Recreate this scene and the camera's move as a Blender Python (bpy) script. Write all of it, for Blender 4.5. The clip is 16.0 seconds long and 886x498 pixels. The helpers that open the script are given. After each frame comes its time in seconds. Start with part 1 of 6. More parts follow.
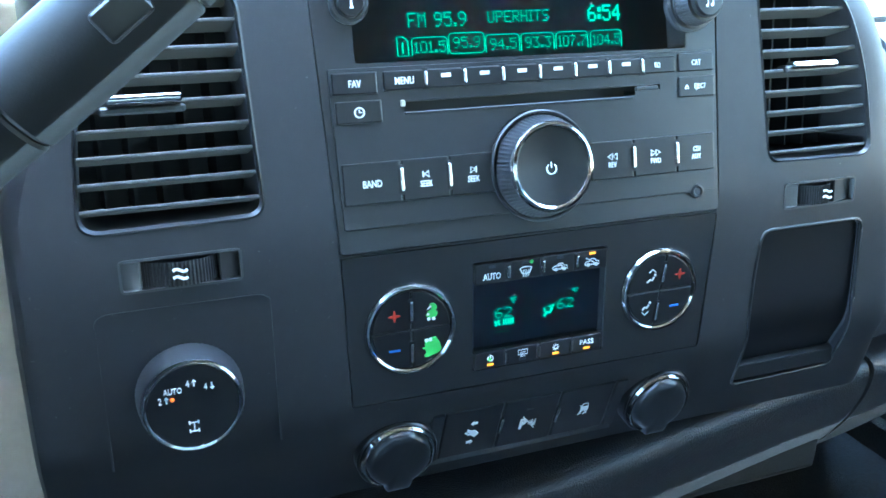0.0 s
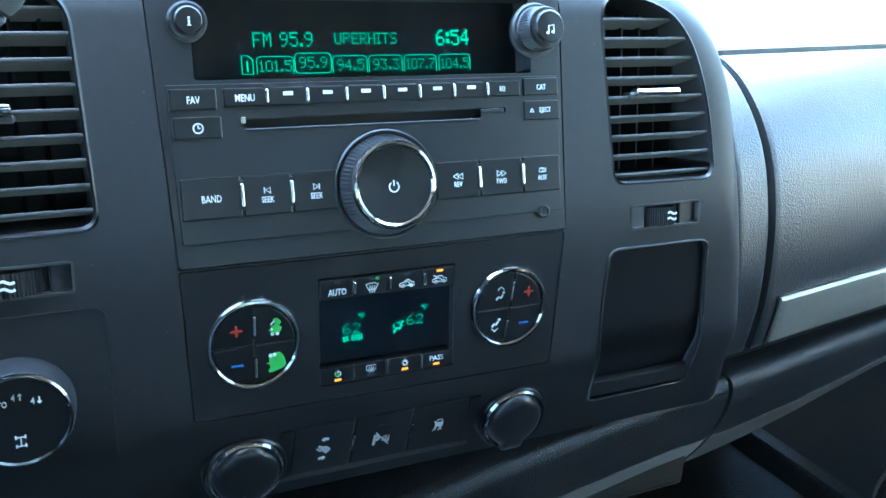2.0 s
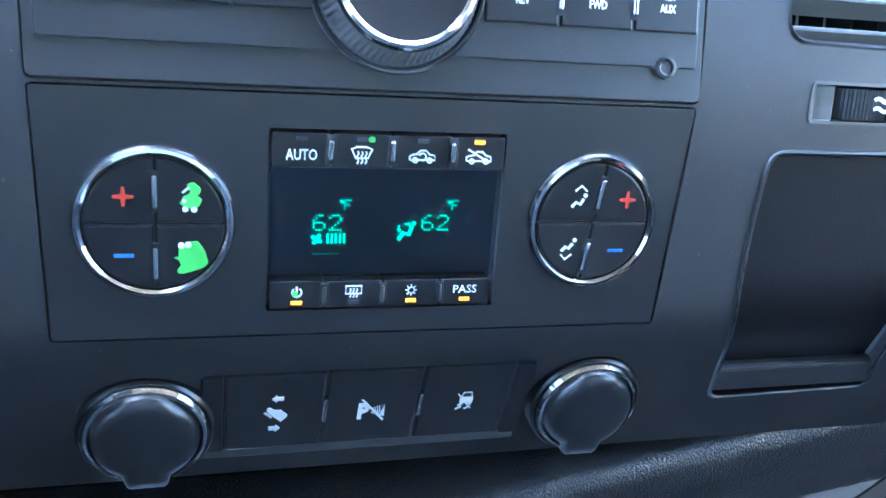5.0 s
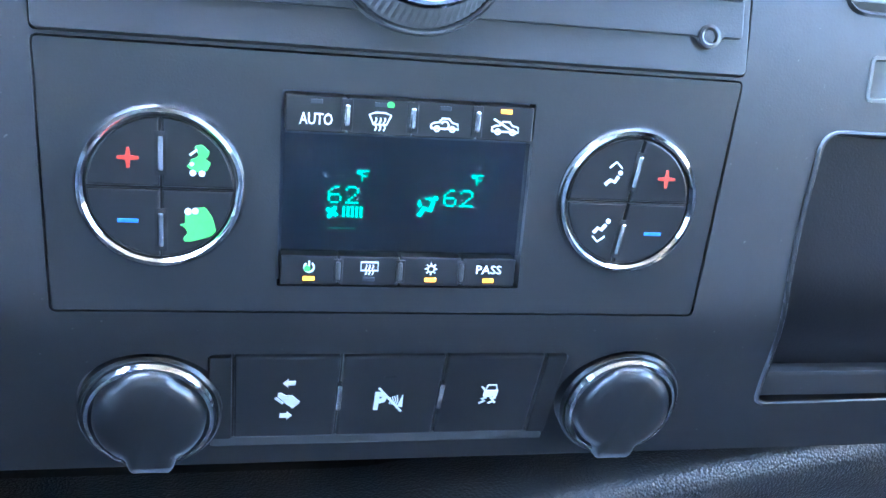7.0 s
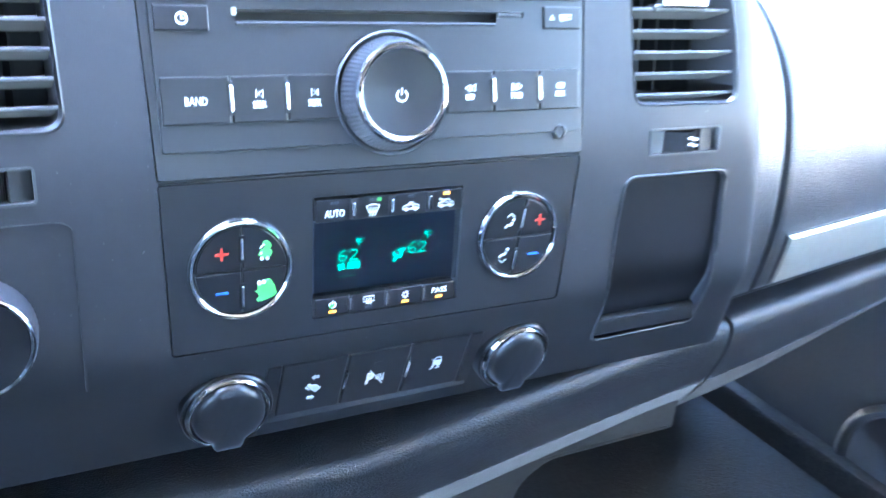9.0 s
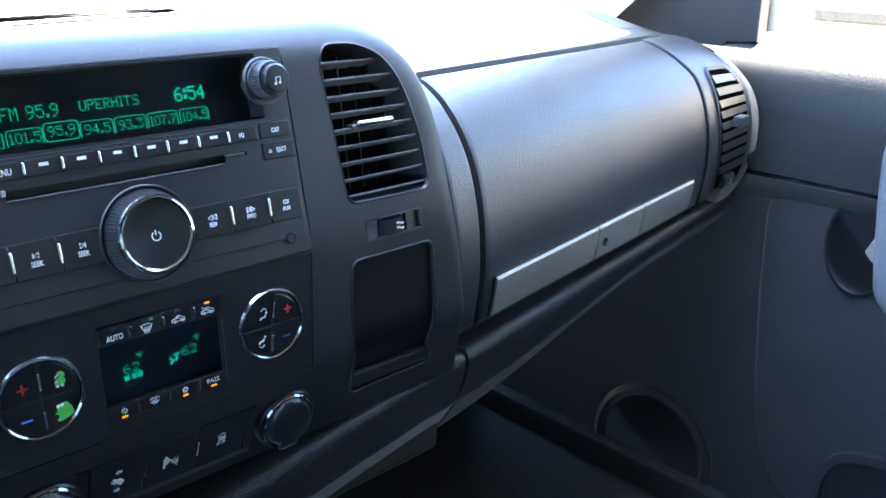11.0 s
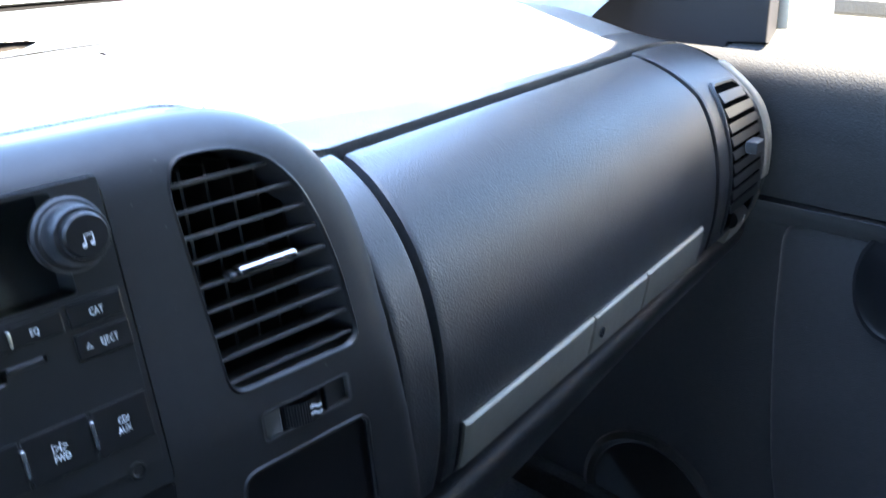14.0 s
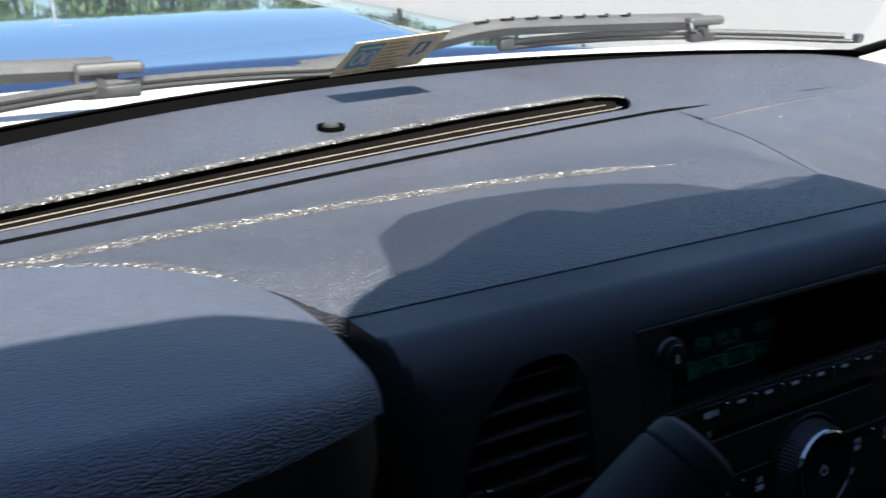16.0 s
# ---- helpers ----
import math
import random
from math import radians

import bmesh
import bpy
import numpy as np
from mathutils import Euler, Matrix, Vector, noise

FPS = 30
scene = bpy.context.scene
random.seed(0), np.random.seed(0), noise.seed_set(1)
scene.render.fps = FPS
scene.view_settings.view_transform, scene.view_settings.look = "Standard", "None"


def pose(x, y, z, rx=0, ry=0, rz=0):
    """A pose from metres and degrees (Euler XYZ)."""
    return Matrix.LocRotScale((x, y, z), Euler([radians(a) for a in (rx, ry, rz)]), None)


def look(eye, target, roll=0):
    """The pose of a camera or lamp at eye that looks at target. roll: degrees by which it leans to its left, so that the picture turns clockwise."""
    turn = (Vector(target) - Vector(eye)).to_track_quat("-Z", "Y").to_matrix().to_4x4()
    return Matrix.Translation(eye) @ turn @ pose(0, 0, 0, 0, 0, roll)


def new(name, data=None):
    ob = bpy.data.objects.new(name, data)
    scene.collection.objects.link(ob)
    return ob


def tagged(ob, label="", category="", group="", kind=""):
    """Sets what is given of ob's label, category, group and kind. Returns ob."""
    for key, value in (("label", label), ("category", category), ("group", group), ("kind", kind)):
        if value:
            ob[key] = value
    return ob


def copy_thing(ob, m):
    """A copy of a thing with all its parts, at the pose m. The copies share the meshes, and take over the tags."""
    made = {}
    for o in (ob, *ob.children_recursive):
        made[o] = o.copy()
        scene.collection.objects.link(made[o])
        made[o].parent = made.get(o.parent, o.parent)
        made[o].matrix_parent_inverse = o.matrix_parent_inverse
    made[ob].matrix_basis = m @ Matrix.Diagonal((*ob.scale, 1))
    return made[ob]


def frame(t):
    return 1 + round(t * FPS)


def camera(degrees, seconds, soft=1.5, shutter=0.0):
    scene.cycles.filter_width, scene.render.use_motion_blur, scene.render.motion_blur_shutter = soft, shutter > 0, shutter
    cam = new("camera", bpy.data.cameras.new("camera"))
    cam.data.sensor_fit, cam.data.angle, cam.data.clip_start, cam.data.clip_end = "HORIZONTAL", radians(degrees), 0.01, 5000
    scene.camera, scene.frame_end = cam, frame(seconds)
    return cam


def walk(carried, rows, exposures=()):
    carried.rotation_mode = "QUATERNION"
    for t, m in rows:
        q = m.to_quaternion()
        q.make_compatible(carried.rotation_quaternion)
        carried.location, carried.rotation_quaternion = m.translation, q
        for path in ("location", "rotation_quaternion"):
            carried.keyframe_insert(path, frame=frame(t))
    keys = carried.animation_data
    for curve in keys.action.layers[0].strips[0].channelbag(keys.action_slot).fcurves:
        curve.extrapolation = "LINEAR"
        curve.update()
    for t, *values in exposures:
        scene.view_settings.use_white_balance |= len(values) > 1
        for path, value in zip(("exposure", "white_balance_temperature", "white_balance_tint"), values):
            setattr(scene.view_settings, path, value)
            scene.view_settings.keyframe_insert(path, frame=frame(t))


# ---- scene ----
cam = camera(52.97, 16.0, shutter=0.25)
EXPOSURES = ((0.0, 8.07, 6230, -7), (1.0, 7.82, 6330, -8), (1.6, 7.52, 6330, -9), (3.4, 7.56, 6280, -9), (4.0, 7.81, 6230, -8), (4.5, 8.01, 6130, -3), (5.0, 8.61, 5980, 5), (7.3, 9.3, 5980, 8), (8.0, 9.3, 5980, 8), (8.5, 9.5, 5980, 8), (9.0, 9.4, 6130, 9), (9.5, 8.0, 6300, 10), (10.0, 7.05, 6450, 9), (12.5, 6.8, 6700, 9), (13.5, 6.75, 6750, 9), (14.0, 6.15, 6470, 9), (14.5, 3.72, 5880, 9), (15.0, 2.8, 5900, 9), (15.5, 2.3, 5850, 9), (16.0, 1.85, 5750, 10))
PATH = [
    (0, (-0.1918, -0.3554, 1.3121), (-0.0564, -0.0074, 1.1686), 0.71),
    (0.5, (-0.1760, -0.3642, 1.3130), (-0.0352, -0.0158, 1.1759), 0.92),
    (1, (-0.1647, -0.3754, 1.3143), (-0.0079, -0.0316, 1.1831), 2.18),
    (1.5, (-0.1587, -0.3797, 1.3124), (0.0042, -0.0377, 1.1839), 2.31),
    (2, (-0.1546, -0.3810, 1.3104), (0.0082, -0.0398, 1.1798), 2.51),
    (2.5, (-0.1466, -0.3839, 1.3065), (0.0110, -0.0413, 1.1730), 1.09),
    (3, (-0.1396, -0.3795, 1.2998), (0.0220, -0.0380, 1.1687), 1.75),
    (3.5, (-0.1345, -0.3668, 1.2897), (0.0095, -0.0173, 1.1590), 1.31),
    (4, (-0.1172, -0.3249, 1.2662), (0.0247, 0.0240, 1.1316), 3.66),
    (4.5, (-0.0871, -0.2817, 1.2396), (0.0489, 0.0686, 1.1026), 5.93),
    (5, (-0.0601, -0.2540, 1.2120), (0.0499, 0.1069, 1.0792), 5.23),
    (5.2, (-0.0545, -0.2463, 1.2053), (0.0552, 0.1149, 1.0730), 5.32),
    (7.3, (-0.0463, -0.2462, 1.1913), (0.0388, 0.1257, 1.0711), 5.23),
    (7.5, (-0.0501, -0.2435, 1.1915), (0.0418, 0.1259, 1.0688), 5.56),
    (8, (-0.0528, -0.2434, 1.1913), (0.0433, 0.1242, 1.0662), 5.69),
    (8.5, (-0.0713, -0.2726, 1.2105), (0.0204, 0.0918, 1.0732), 3.39),
    (9, (-0.1616, -0.3368, 1.2834), (0.0189, -0.0136, 1.1318), 4.99),
    (9.5, (-0.2241, -0.3844, 1.3258), (0.0108, -0.0918, 1.1873), 4.35),
    (10, (-0.2274, -0.4099, 1.3487), (0.0224, -0.1286, 1.2129), 2.68),
    (10.2, (-0.2195, -0.4210, 1.3482), (0.0321, -0.1396, 1.2159), 1.76),
    (12.3, (-0.1694, -0.4287, 1.3586), (0.0978, -0.1648, 1.2211), 1.39),
    (12.5, (-0.1563, -0.4089, 1.3537), (0.1076, -0.1428, 1.2139), 1.41),
    (13, (-0.1043, -0.3585, 1.3452), (0.1559, -0.0918, 1.1998), 0.35),
    (13.5, (-0.0582, -0.3232, 1.3425), (0.2105, -0.0692, 1.1899), 0.29),
    (14, (-0.0344, -0.2795, 1.3816), (0.2312, -0.0205, 1.2320), -1.04),
    (14.5, (-0.1148, -0.2547, 1.4513), (0.1352, 0.0223, 1.3073), -0.66),
    (15, (-0.2010, -0.2340, 1.4696), (0.0369, 0.0488, 1.3165), 0.70),
    (15.5, (-0.2802, -0.2386, 1.4703), (-0.0595, 0.0582, 1.3180), 0.83),
    (16, (-0.3572, -0.2342, 1.4647), (-0.1726, 0.0888, 1.3180), 1.10),
]
walk(cam, [(t, look(eye, target, roll)) for t, eye, target, roll in PATH], EXPOSURES)
# ---------- sky, sun ----------
world = bpy.data.worlds.new("sky")
scene.world = world
world.use_nodes = True
wn = world.node_tree.nodes
sky = wn.new("ShaderNodeTexSky")
sky.sky_type, sky.sun_disc = "NISHITA", False
sky.sun_elevation, sky.sun_rotation = radians(60), radians(180)
sky.dust_density, sky.ozone_density = 1.0, 4.5
world.node_tree.links.new(sky.outputs[0], wn["Background"].inputs[0])
wn["Background"].inputs[1].default_value = 0.065
sun = new("sun", bpy.data.lights.new("sun", "SUN"))
sun.data.energy, sun.data.angle, sun.data.color = 5.0, radians(0.53), (1.0, 0.89, 0.72)
sun.matrix_world = look((0.0, -2.8, 5.0), (0, 0, 0))


# ---------- materials ----------
def material(name, colour, rough=0.5, metal=0.0, grain=0.0, size=0.001, vary=0.0, coat=0.0, cells=False, emit=0.0, spots=0.0, spec=0.5):
    """Principled surface. grain: relief height in metres at pitch size; vary: brightness variation; cells: leather-like grain."""
    m = bpy.data.materials.new(name)
    m.use_nodes = True
    n, ln = m.node_tree.nodes, m.node_tree.links
    b = n["Principled BSDF"]
    b.inputs["Base Color"].default_value = (*colour, 1)
    b.inputs["Roughness"].default_value = rough
    b.inputs["Metallic"].default_value = metal
    b.inputs["Coat Weight"].default_value = coat
    b.inputs["Specular IOR Level"].default_value = spec
    if emit:
        b.inputs["Base Color"].default_value = (*(c * 0.35 for c in colour), 1)
        b.inputs["Emission Color"].default_value = (*colour, 1)
        b.inputs["Emission Strength"].default_value = emit
    co = n.new("ShaderNodeTexCoord")
    if vary:
        big, small = n.new("ShaderNodeTexNoise"), n.new("ShaderNodeTexNoise")
        big.inputs["Scale"].default_value, small.inputs["Scale"].default_value = 9.0, 160.0
        big.inputs["Detail"].default_value = 5.0
        mix = n.new("ShaderNodeMath")
        mix.operation = "MULTIPLY"
        for t in (big, small):
            ln.new(co.outputs["Object"], t.inputs["Vector"])
        ln.new(big.outputs[0], mix.inputs[0])
        ln.new(small.outputs[0], mix.inputs[1])
        ramp = n.new("ShaderNodeMapRange")
        ramp.inputs[1].default_value, ramp.inputs[2].default_value = 0.1, 0.42
        ramp.inputs[3].default_value, ramp.inputs[4].default_value = 1 - vary, 1 + vary
        ln.new(mix.outputs[0], ramp.inputs[0])
        hsv = n.new("ShaderNodeHueSaturation")
        hsv.inputs["Color"].default_value = (*colour, 1)
        ln.new(ramp.outputs[0], hsv.inputs["Value"])
        ln.new(hsv.outputs[0], b.inputs["Base Color"])
        rr = n.new("ShaderNodeMapRange")
        rr.inputs[1].default_value, rr.inputs[2].default_value = 0.3, 0.7
        rr.inputs[3].default_value, rr.inputs[4].default_value = max(0.02, rough * 0.85), min(1, rough * 1.15)
        ln.new(big.outputs[0], rr.inputs[0])
        ln.new(rr.outputs[0], b.inputs["Roughness"])
        if spots:
            dust = n.new("ShaderNodeTexNoise")
            dust.inputs["Scale"].default_value, dust.inputs["Detail"].default_value = 700.0, 2.0
            ln.new(co.outputs["Object"], dust.inputs["Vector"])
            cut = n.new("ShaderNodeMapRange")
            cut.inputs[1].default_value, cut.inputs[2].default_value = 0.74, 0.80
            cut.inputs[4].default_value = spots
            ln.new(dust.outputs[0], cut.inputs[0])
            lay = n.new("ShaderNodeMix")
            lay.data_type = "RGBA"
            ln.new(cut.outputs[0], lay.inputs[0])
            ln.new(hsv.outputs[0], lay.inputs[6])
            lay.inputs[7].default_value = (0.45, 0.43, 0.4, 1)
            ln.new(lay.outputs[2], b.inputs["Base Color"])
    if grain:
        tex = n.new("ShaderNodeTexVoronoi" if cells else "ShaderNodeTexNoise")
        tex.inputs["Scale"].default_value = 1 / size
        ln.new(co.outputs["Object"], tex.inputs["Vector"])
        if cells:
            warp = n.new("ShaderNodeTexNoise")
            warp.inputs["Scale"].default_value = 0.5 / size
            ln.new(co.outputs["Object"], warp.inputs["Vector"])
            add = n.new("ShaderNodeMix")
            add.data_type = "RGBA"
            add.blend_type = "LINEAR_LIGHT"
            add.inputs[0].default_value = size * 0.10
            ln.new(co.outputs["Object"], add.inputs[6])
            ln.new(warp.outputs["Color"], add.inputs[7])
            ln.new(add.outputs[2], tex.inputs["Vector"])
        bump = n.new("ShaderNodeBump")
        bump.inputs["Strength"].default_value = 0.9
        bump.inputs["Distance"].default_value = grain
        bump.invert = cells
        ln.new(tex.outputs[0], bump.inputs["Height"])
        ln.new(bump.outputs[0], b.inputs["Normal"])
    return m


BEZEL = material("charcoal_plastic", (0.0165, 0.017, 0.019), 0.52, grain=0.00005, size=0.0007, vary=0.12, spots=0.2, spec=0.42)
FACE = material("satin_black_plastic", (0.011, 0.0115, 0.013), 0.40, grain=0.00005, size=0.0006, vary=0.1, spec=0.55)
LEVER = material("lever_black", (0.010, 0.0105, 0.0115), 0.58, grain=0.00005, size=0.0007, vary=0.12, spec=0.3)
SWITCH = material("switch_black", (0.011, 0.0115, 0.013), 0.36, vary=0.1, spec=0.6)
KEY = material("button_black", (0.008, 0.008, 0.009), 0.34, vary=0.12)
KNOB = material("knob_rubber", (0.016, 0.016, 0.018), 0.45, vary=0.1)
DARK = material("recess_black", (0.006, 0.006, 0.007), 0.65)
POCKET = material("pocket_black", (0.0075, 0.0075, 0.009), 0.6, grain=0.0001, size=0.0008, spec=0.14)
CHROME = material("chrome", (0.46, 0.47, 0.485), 0.08, metal=1.0, vary=0.05)
PIN = material("satin_chrome", (0.50, 0.505, 0.515), 0.20, metal=1.0, vary=0.08)
SATIN = material("satin_silver", (0.33, 0.318, 0.275), 0.5, metal=0.55, grain=0.00004, size=0.0009, vary=0.06)
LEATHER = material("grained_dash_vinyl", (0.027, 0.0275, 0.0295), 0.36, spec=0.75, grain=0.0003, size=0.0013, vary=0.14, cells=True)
# Dusty vinyl, its base also raised and blued for sun and sky light.
PAD = material("dusty_lit_dash_vinyl", (0.047, 0.050, 0.062), 0.37, grain=0.0017, size=0.0013, vary=0.18, cells=True, spots=0.3, spec=0.5)
AIRBAG = material("dusty_airbag_cover", (0.053, 0.053, 0.056), 0.38, grain=0.0002, size=0.0016, vary=0.22, cells=True, spots=0.6, spec=0.65)
DUST = material("pale_crumb", (0.26, 0.25, 0.22), 0.9, vary=0.3)
SEAMDUST = material("seam_dust", (0.088, 0.083, 0.074), 0.8, grain=0.0006, size=0.003, vary=0.5)
VOID = material("deep_black", (0.003, 0.003, 0.003), 1.0, spec=0.0)
TRENCH = material("dark_brown_vent", (0.006, 0.005, 0.0045), 0.75, spec=0.1, vary=0.2)
WELT = material("glossy_grained_welt", (0.055, 0.053, 0.048), 0.30, spec=0.9, grain=0.0022, size=0.0026, vary=0.1, cells=True)
SLAT = material("dusty_slat_plastic", (0.040, 0.040, 0.041), 0.42, vary=0.15)
# Pale tone paints the light that the left slot cheek catches.
CHEEK = material("lit_slot_plastic", (0.10, 0.10, 0.10), 0.4, vary=0.15)
# Base raised and blued to carry sky light on the shaded hood.
HOODVINYL = material("grained_hood_vinyl", (0.060, 0.066, 0.086), 0.33, spec=1.0, grain=0.0008, size=0.0010, vary=0.14, cells=True, spots=0.25)
TRIM = material("taupe_plastic", (0.30, 0.265, 0.215), 0.5, grain=0.0001, size=0.0008, vary=0.08)
ROLLVINYL = material("soft_roll_vinyl", (0.020, 0.020, 0.021), 0.42, grain=0.0004, size=0.0011, vary=0.14, cells=True)
KNEE = material("taupe_knee_plastic", (0.027, 0.022, 0.016), 0.6, grain=0.0003, size=0.002, vary=0.14)
LOWER = material("lower_dash_plastic", (0.022, 0.018, 0.014), 0.7, spec=0.12, grain=0.0003, size=0.002, vary=0.12)
PILLAR = material("grey_pillar_trim", (0.42, 0.42, 0.42), 0.6, grain=0.0001, size=0.001, vary=0.05)
HEADLINER = material("headliner_cloth", (0.115, 0.112, 0.11), 0.95, grain=0.0003, size=0.0012, vary=0.08)
DOORTRIM = material("door_vinyl", (0.034, 0.033, 0.033), 0.5, grain=0.0003, size=0.0016, vary=0.12, cells=True, spots=0.3)
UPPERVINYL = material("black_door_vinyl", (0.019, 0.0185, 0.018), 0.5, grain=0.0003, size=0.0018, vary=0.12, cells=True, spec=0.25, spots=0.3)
DOORLOW = material("door_plastic", (0.030, 0.030, 0.032), 0.45, grain=0.0002, size=0.0015, vary=0.1)
SILVER = material("painted_silver", (0.14, 0.14, 0.152), 0.42, metal=0.3, vary=0.05)
CARPET = material("floor_carpet", (0.034, 0.033, 0.032), 0.95, grain=0.002, size=0.003, vary=0.3)
CLOTH = material("dark_cloth", (0.024, 0.024, 0.025), 0.9, grain=0.0006, size=0.002, vary=0.15)
WHITE = material("button_lettering", (0.78, 0.80, 0.82), 0.5)
RED = material("red_print", (0.52, 0.040, 0.02), 0.5)
BLUE = material("blue_print", (0.03, 0.16, 0.55), 0.5)
PAINTGREEN = material("green_marker_paint", (0.09, 0.52, 0.10), 0.35, vary=0.1)
LIT = material("display_teal", (0.0, 0.60, 0.36), 0.5, emit=0.0122)
LITC = material("climate_display_teal", (0.0, 0.60, 0.38), 0.5, emit=0.0122)
DIM = material("display_ghost", (0.0, 0.10, 0.065), 0.5, emit=0.0041)
AMBER = material("amber_indicator", (1.0, 0.33, 0.03), 0.5, emit=0.0095)
ORANGE = material("orange_indicator", (0.95, 0.16, 0.03), 0.5, emit=0.0102)
# Base lifted to grey-blue to paint glare over the display panels.
LCD = material("display_black", (0.030, 0.034, 0.046), 0.4, vary=0.1)
LCDBLUE = material("climate_display_black", (0.040, 0.048, 0.078), 0.4, vary=0.1)
RUBBER = material("wiper_rubber", (0.025, 0.025, 0.025), 0.45, vary=0.25)
# Weathered grey, lifted further for sun on the upper faces.
WIPERARM = material("weathered_sunlit_arm", (0.058, 0.056, 0.053), 0.5, vary=0.25)
# Paler copy of the door vinyl, with sunlight put into its base colour.
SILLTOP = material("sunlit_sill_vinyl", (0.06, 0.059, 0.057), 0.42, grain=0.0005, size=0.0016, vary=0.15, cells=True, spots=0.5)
COWLING = material("sun_bleached_cowl", (0.50, 0.48, 0.43), 0.6, grain=0.0004, size=0.003, vary=0.2)
PAINT = material("blue_body_paint", (0.008, 0.018, 0.05), 0.06, metal=0.0, coat=1.0, vary=0.05)
STICKER = material("tan_sticker", (0.70, 0.58, 0.36), 0.5, vary=0.15)
STICKBLUE = material("sticker_blue", (0.09, 0.28, 0.42), 0.5, vary=0.1)
STICKBROWN = material("sticker_brown", (0.46, 0.34, 0.18), 0.5, vary=0.25)
STICKGREY = material("sticker_pale_grey", (0.56, 0.53, 0.48), 0.5, vary=0.15)
INK = material("sticker_ink", (0.04, 0.04, 0.05), 0.5)
ASPHALT = material("pale_asphalt", (0.17, 0.165, 0.155), 0.9, grain=0.004, size=0.02, vary=0.25)
BARK = material("bark", (0.10, 0.07, 0.05), 0.9, grain=0.01, size=0.05, vary=0.3)
LEAF = material("leaves", (0.055, 0.10, 0.025), 0.6, vary=0.4)
STEEL = material("galvanised_steel", (0.45, 0.46, 0.47), 0.5, metal=0.6, vary=0.1)


def glass(name, tint, gloss=0.05, ior=1.45, dust=0.0):
    m = bpy.data.materials.new(name)
    m.use_nodes = True
    n, ln = m.node_tree.nodes, m.node_tree.links
    n.remove(n["Principled BSDF"])
    clear, shine, mix, fres = (n.new("ShaderNode" + k) for k in ("BsdfTransparent", "BsdfGlossy", "MixShader", "Fresnel"))
    clear.inputs[0].default_value = (*tint, 1)
    shine.inputs["Roughness"].default_value = gloss
    fres.inputs[0].default_value = ior
    ln.new(fres.outputs[0], mix.inputs[0])
    ln.new(clear.outputs[0], mix.inputs[1])
    ln.new(shine.outputs[0], mix.inputs[2])
    # Translucent layer for dust, also painting the glare that pales the view.
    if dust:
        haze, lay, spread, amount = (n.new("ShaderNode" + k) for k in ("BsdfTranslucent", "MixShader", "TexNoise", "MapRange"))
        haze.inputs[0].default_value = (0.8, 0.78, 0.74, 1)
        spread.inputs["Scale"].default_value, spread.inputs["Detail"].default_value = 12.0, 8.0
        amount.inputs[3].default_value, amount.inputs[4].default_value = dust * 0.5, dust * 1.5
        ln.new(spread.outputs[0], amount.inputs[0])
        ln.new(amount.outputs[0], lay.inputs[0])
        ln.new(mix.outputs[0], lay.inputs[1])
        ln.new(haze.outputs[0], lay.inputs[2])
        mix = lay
    ln.new(mix.outputs[0], n["Material Output"].inputs[0])
    return m


# The dust amount doubles as a glare veil over the view outside.
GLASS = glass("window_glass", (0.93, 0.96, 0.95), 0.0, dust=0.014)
# Tints invented to hold back light entering through rear and side windows.
REARSHADE = glass("darkened_rear_glass", (0.15, 0.157, 0.157), 0.0)
SIDE = glass("darkened_side_glass", (0.17, 0.18, 0.178), 0.0)
DRIVER = glass("darkened_driver_glass", (0.09, 0.095, 0.094), 0.0)
SMOKED = glass("smoked_display_window", (0.80, 0.82, 0.84), 0.03, 1.30)
# Tint of an unseen band added for a half shadow on the dash.
HALFSHADE = glass("half_shade_glass", (0.34, 0.34, 0.35), 0.3, 1.2)

# ---------- building helpers ----------
WM = {}


def thing(name, m, label, category, group="", kind=""):
    ob = new(name)
    ob.empty_display_size = 0.02
    ob.matrix_basis = m
    WM[ob] = m.copy()
    return tagged(ob, label, category, group, kind)


def part(name, bm, mat, parent, label="", m=None, smooth=True, bevel=0.0, data=None):
    """Links a bmesh as one mesh object, standing at the world pose m, under parent."""
    if data is None:
        data = bpy.data.meshes.new(name)
        bm.normal_update()
        bm.to_mesh(data)
        bm.free()
        data.materials.append(mat)
        if smooth:
            data.polygons.foreach_set("use_smooth", [True] * len(data.polygons))
            data.set_sharp_from_angle(angle=radians(27))
    ob = new(name, data)
    if m is None:
        m = WM[parent] if parent else Matrix()
    WM[ob] = m.copy()
    if parent:
        ob.parent = parent
        ob.matrix_basis = WM[parent].inverted() @ m
    else:
        ob.matrix_basis = m
    if bevel:
        md = ob.modifiers.new("edge", "BEVEL")
        md.width, md.segments, md.limit_method = bevel, 2, "ANGLE"
    if smooth and len(data.polygons) < 400:
        md = ob.modifiers.new("even_shading", "WEIGHTED_NORMAL")
        md.keep_sharp = True
    if label:
        ob["label"] = label
    return ob


def box(sx, sy, sz, r=0.0, seg=2, at=(0, 0, 0)):
    """A block with rounded edges, centred at at."""
    bm = bmesh.new()
    bmesh.ops.create_cube(bm, size=1, matrix=Matrix.Translation(at) @ Matrix.Diagonal((sx, sy, sz, 1)))
    if r:
        bmesh.ops.bevel(bm, geom=list(bm.edges), offset=r, segments=seg, profile=0.5, affect="EDGES")
    return bm


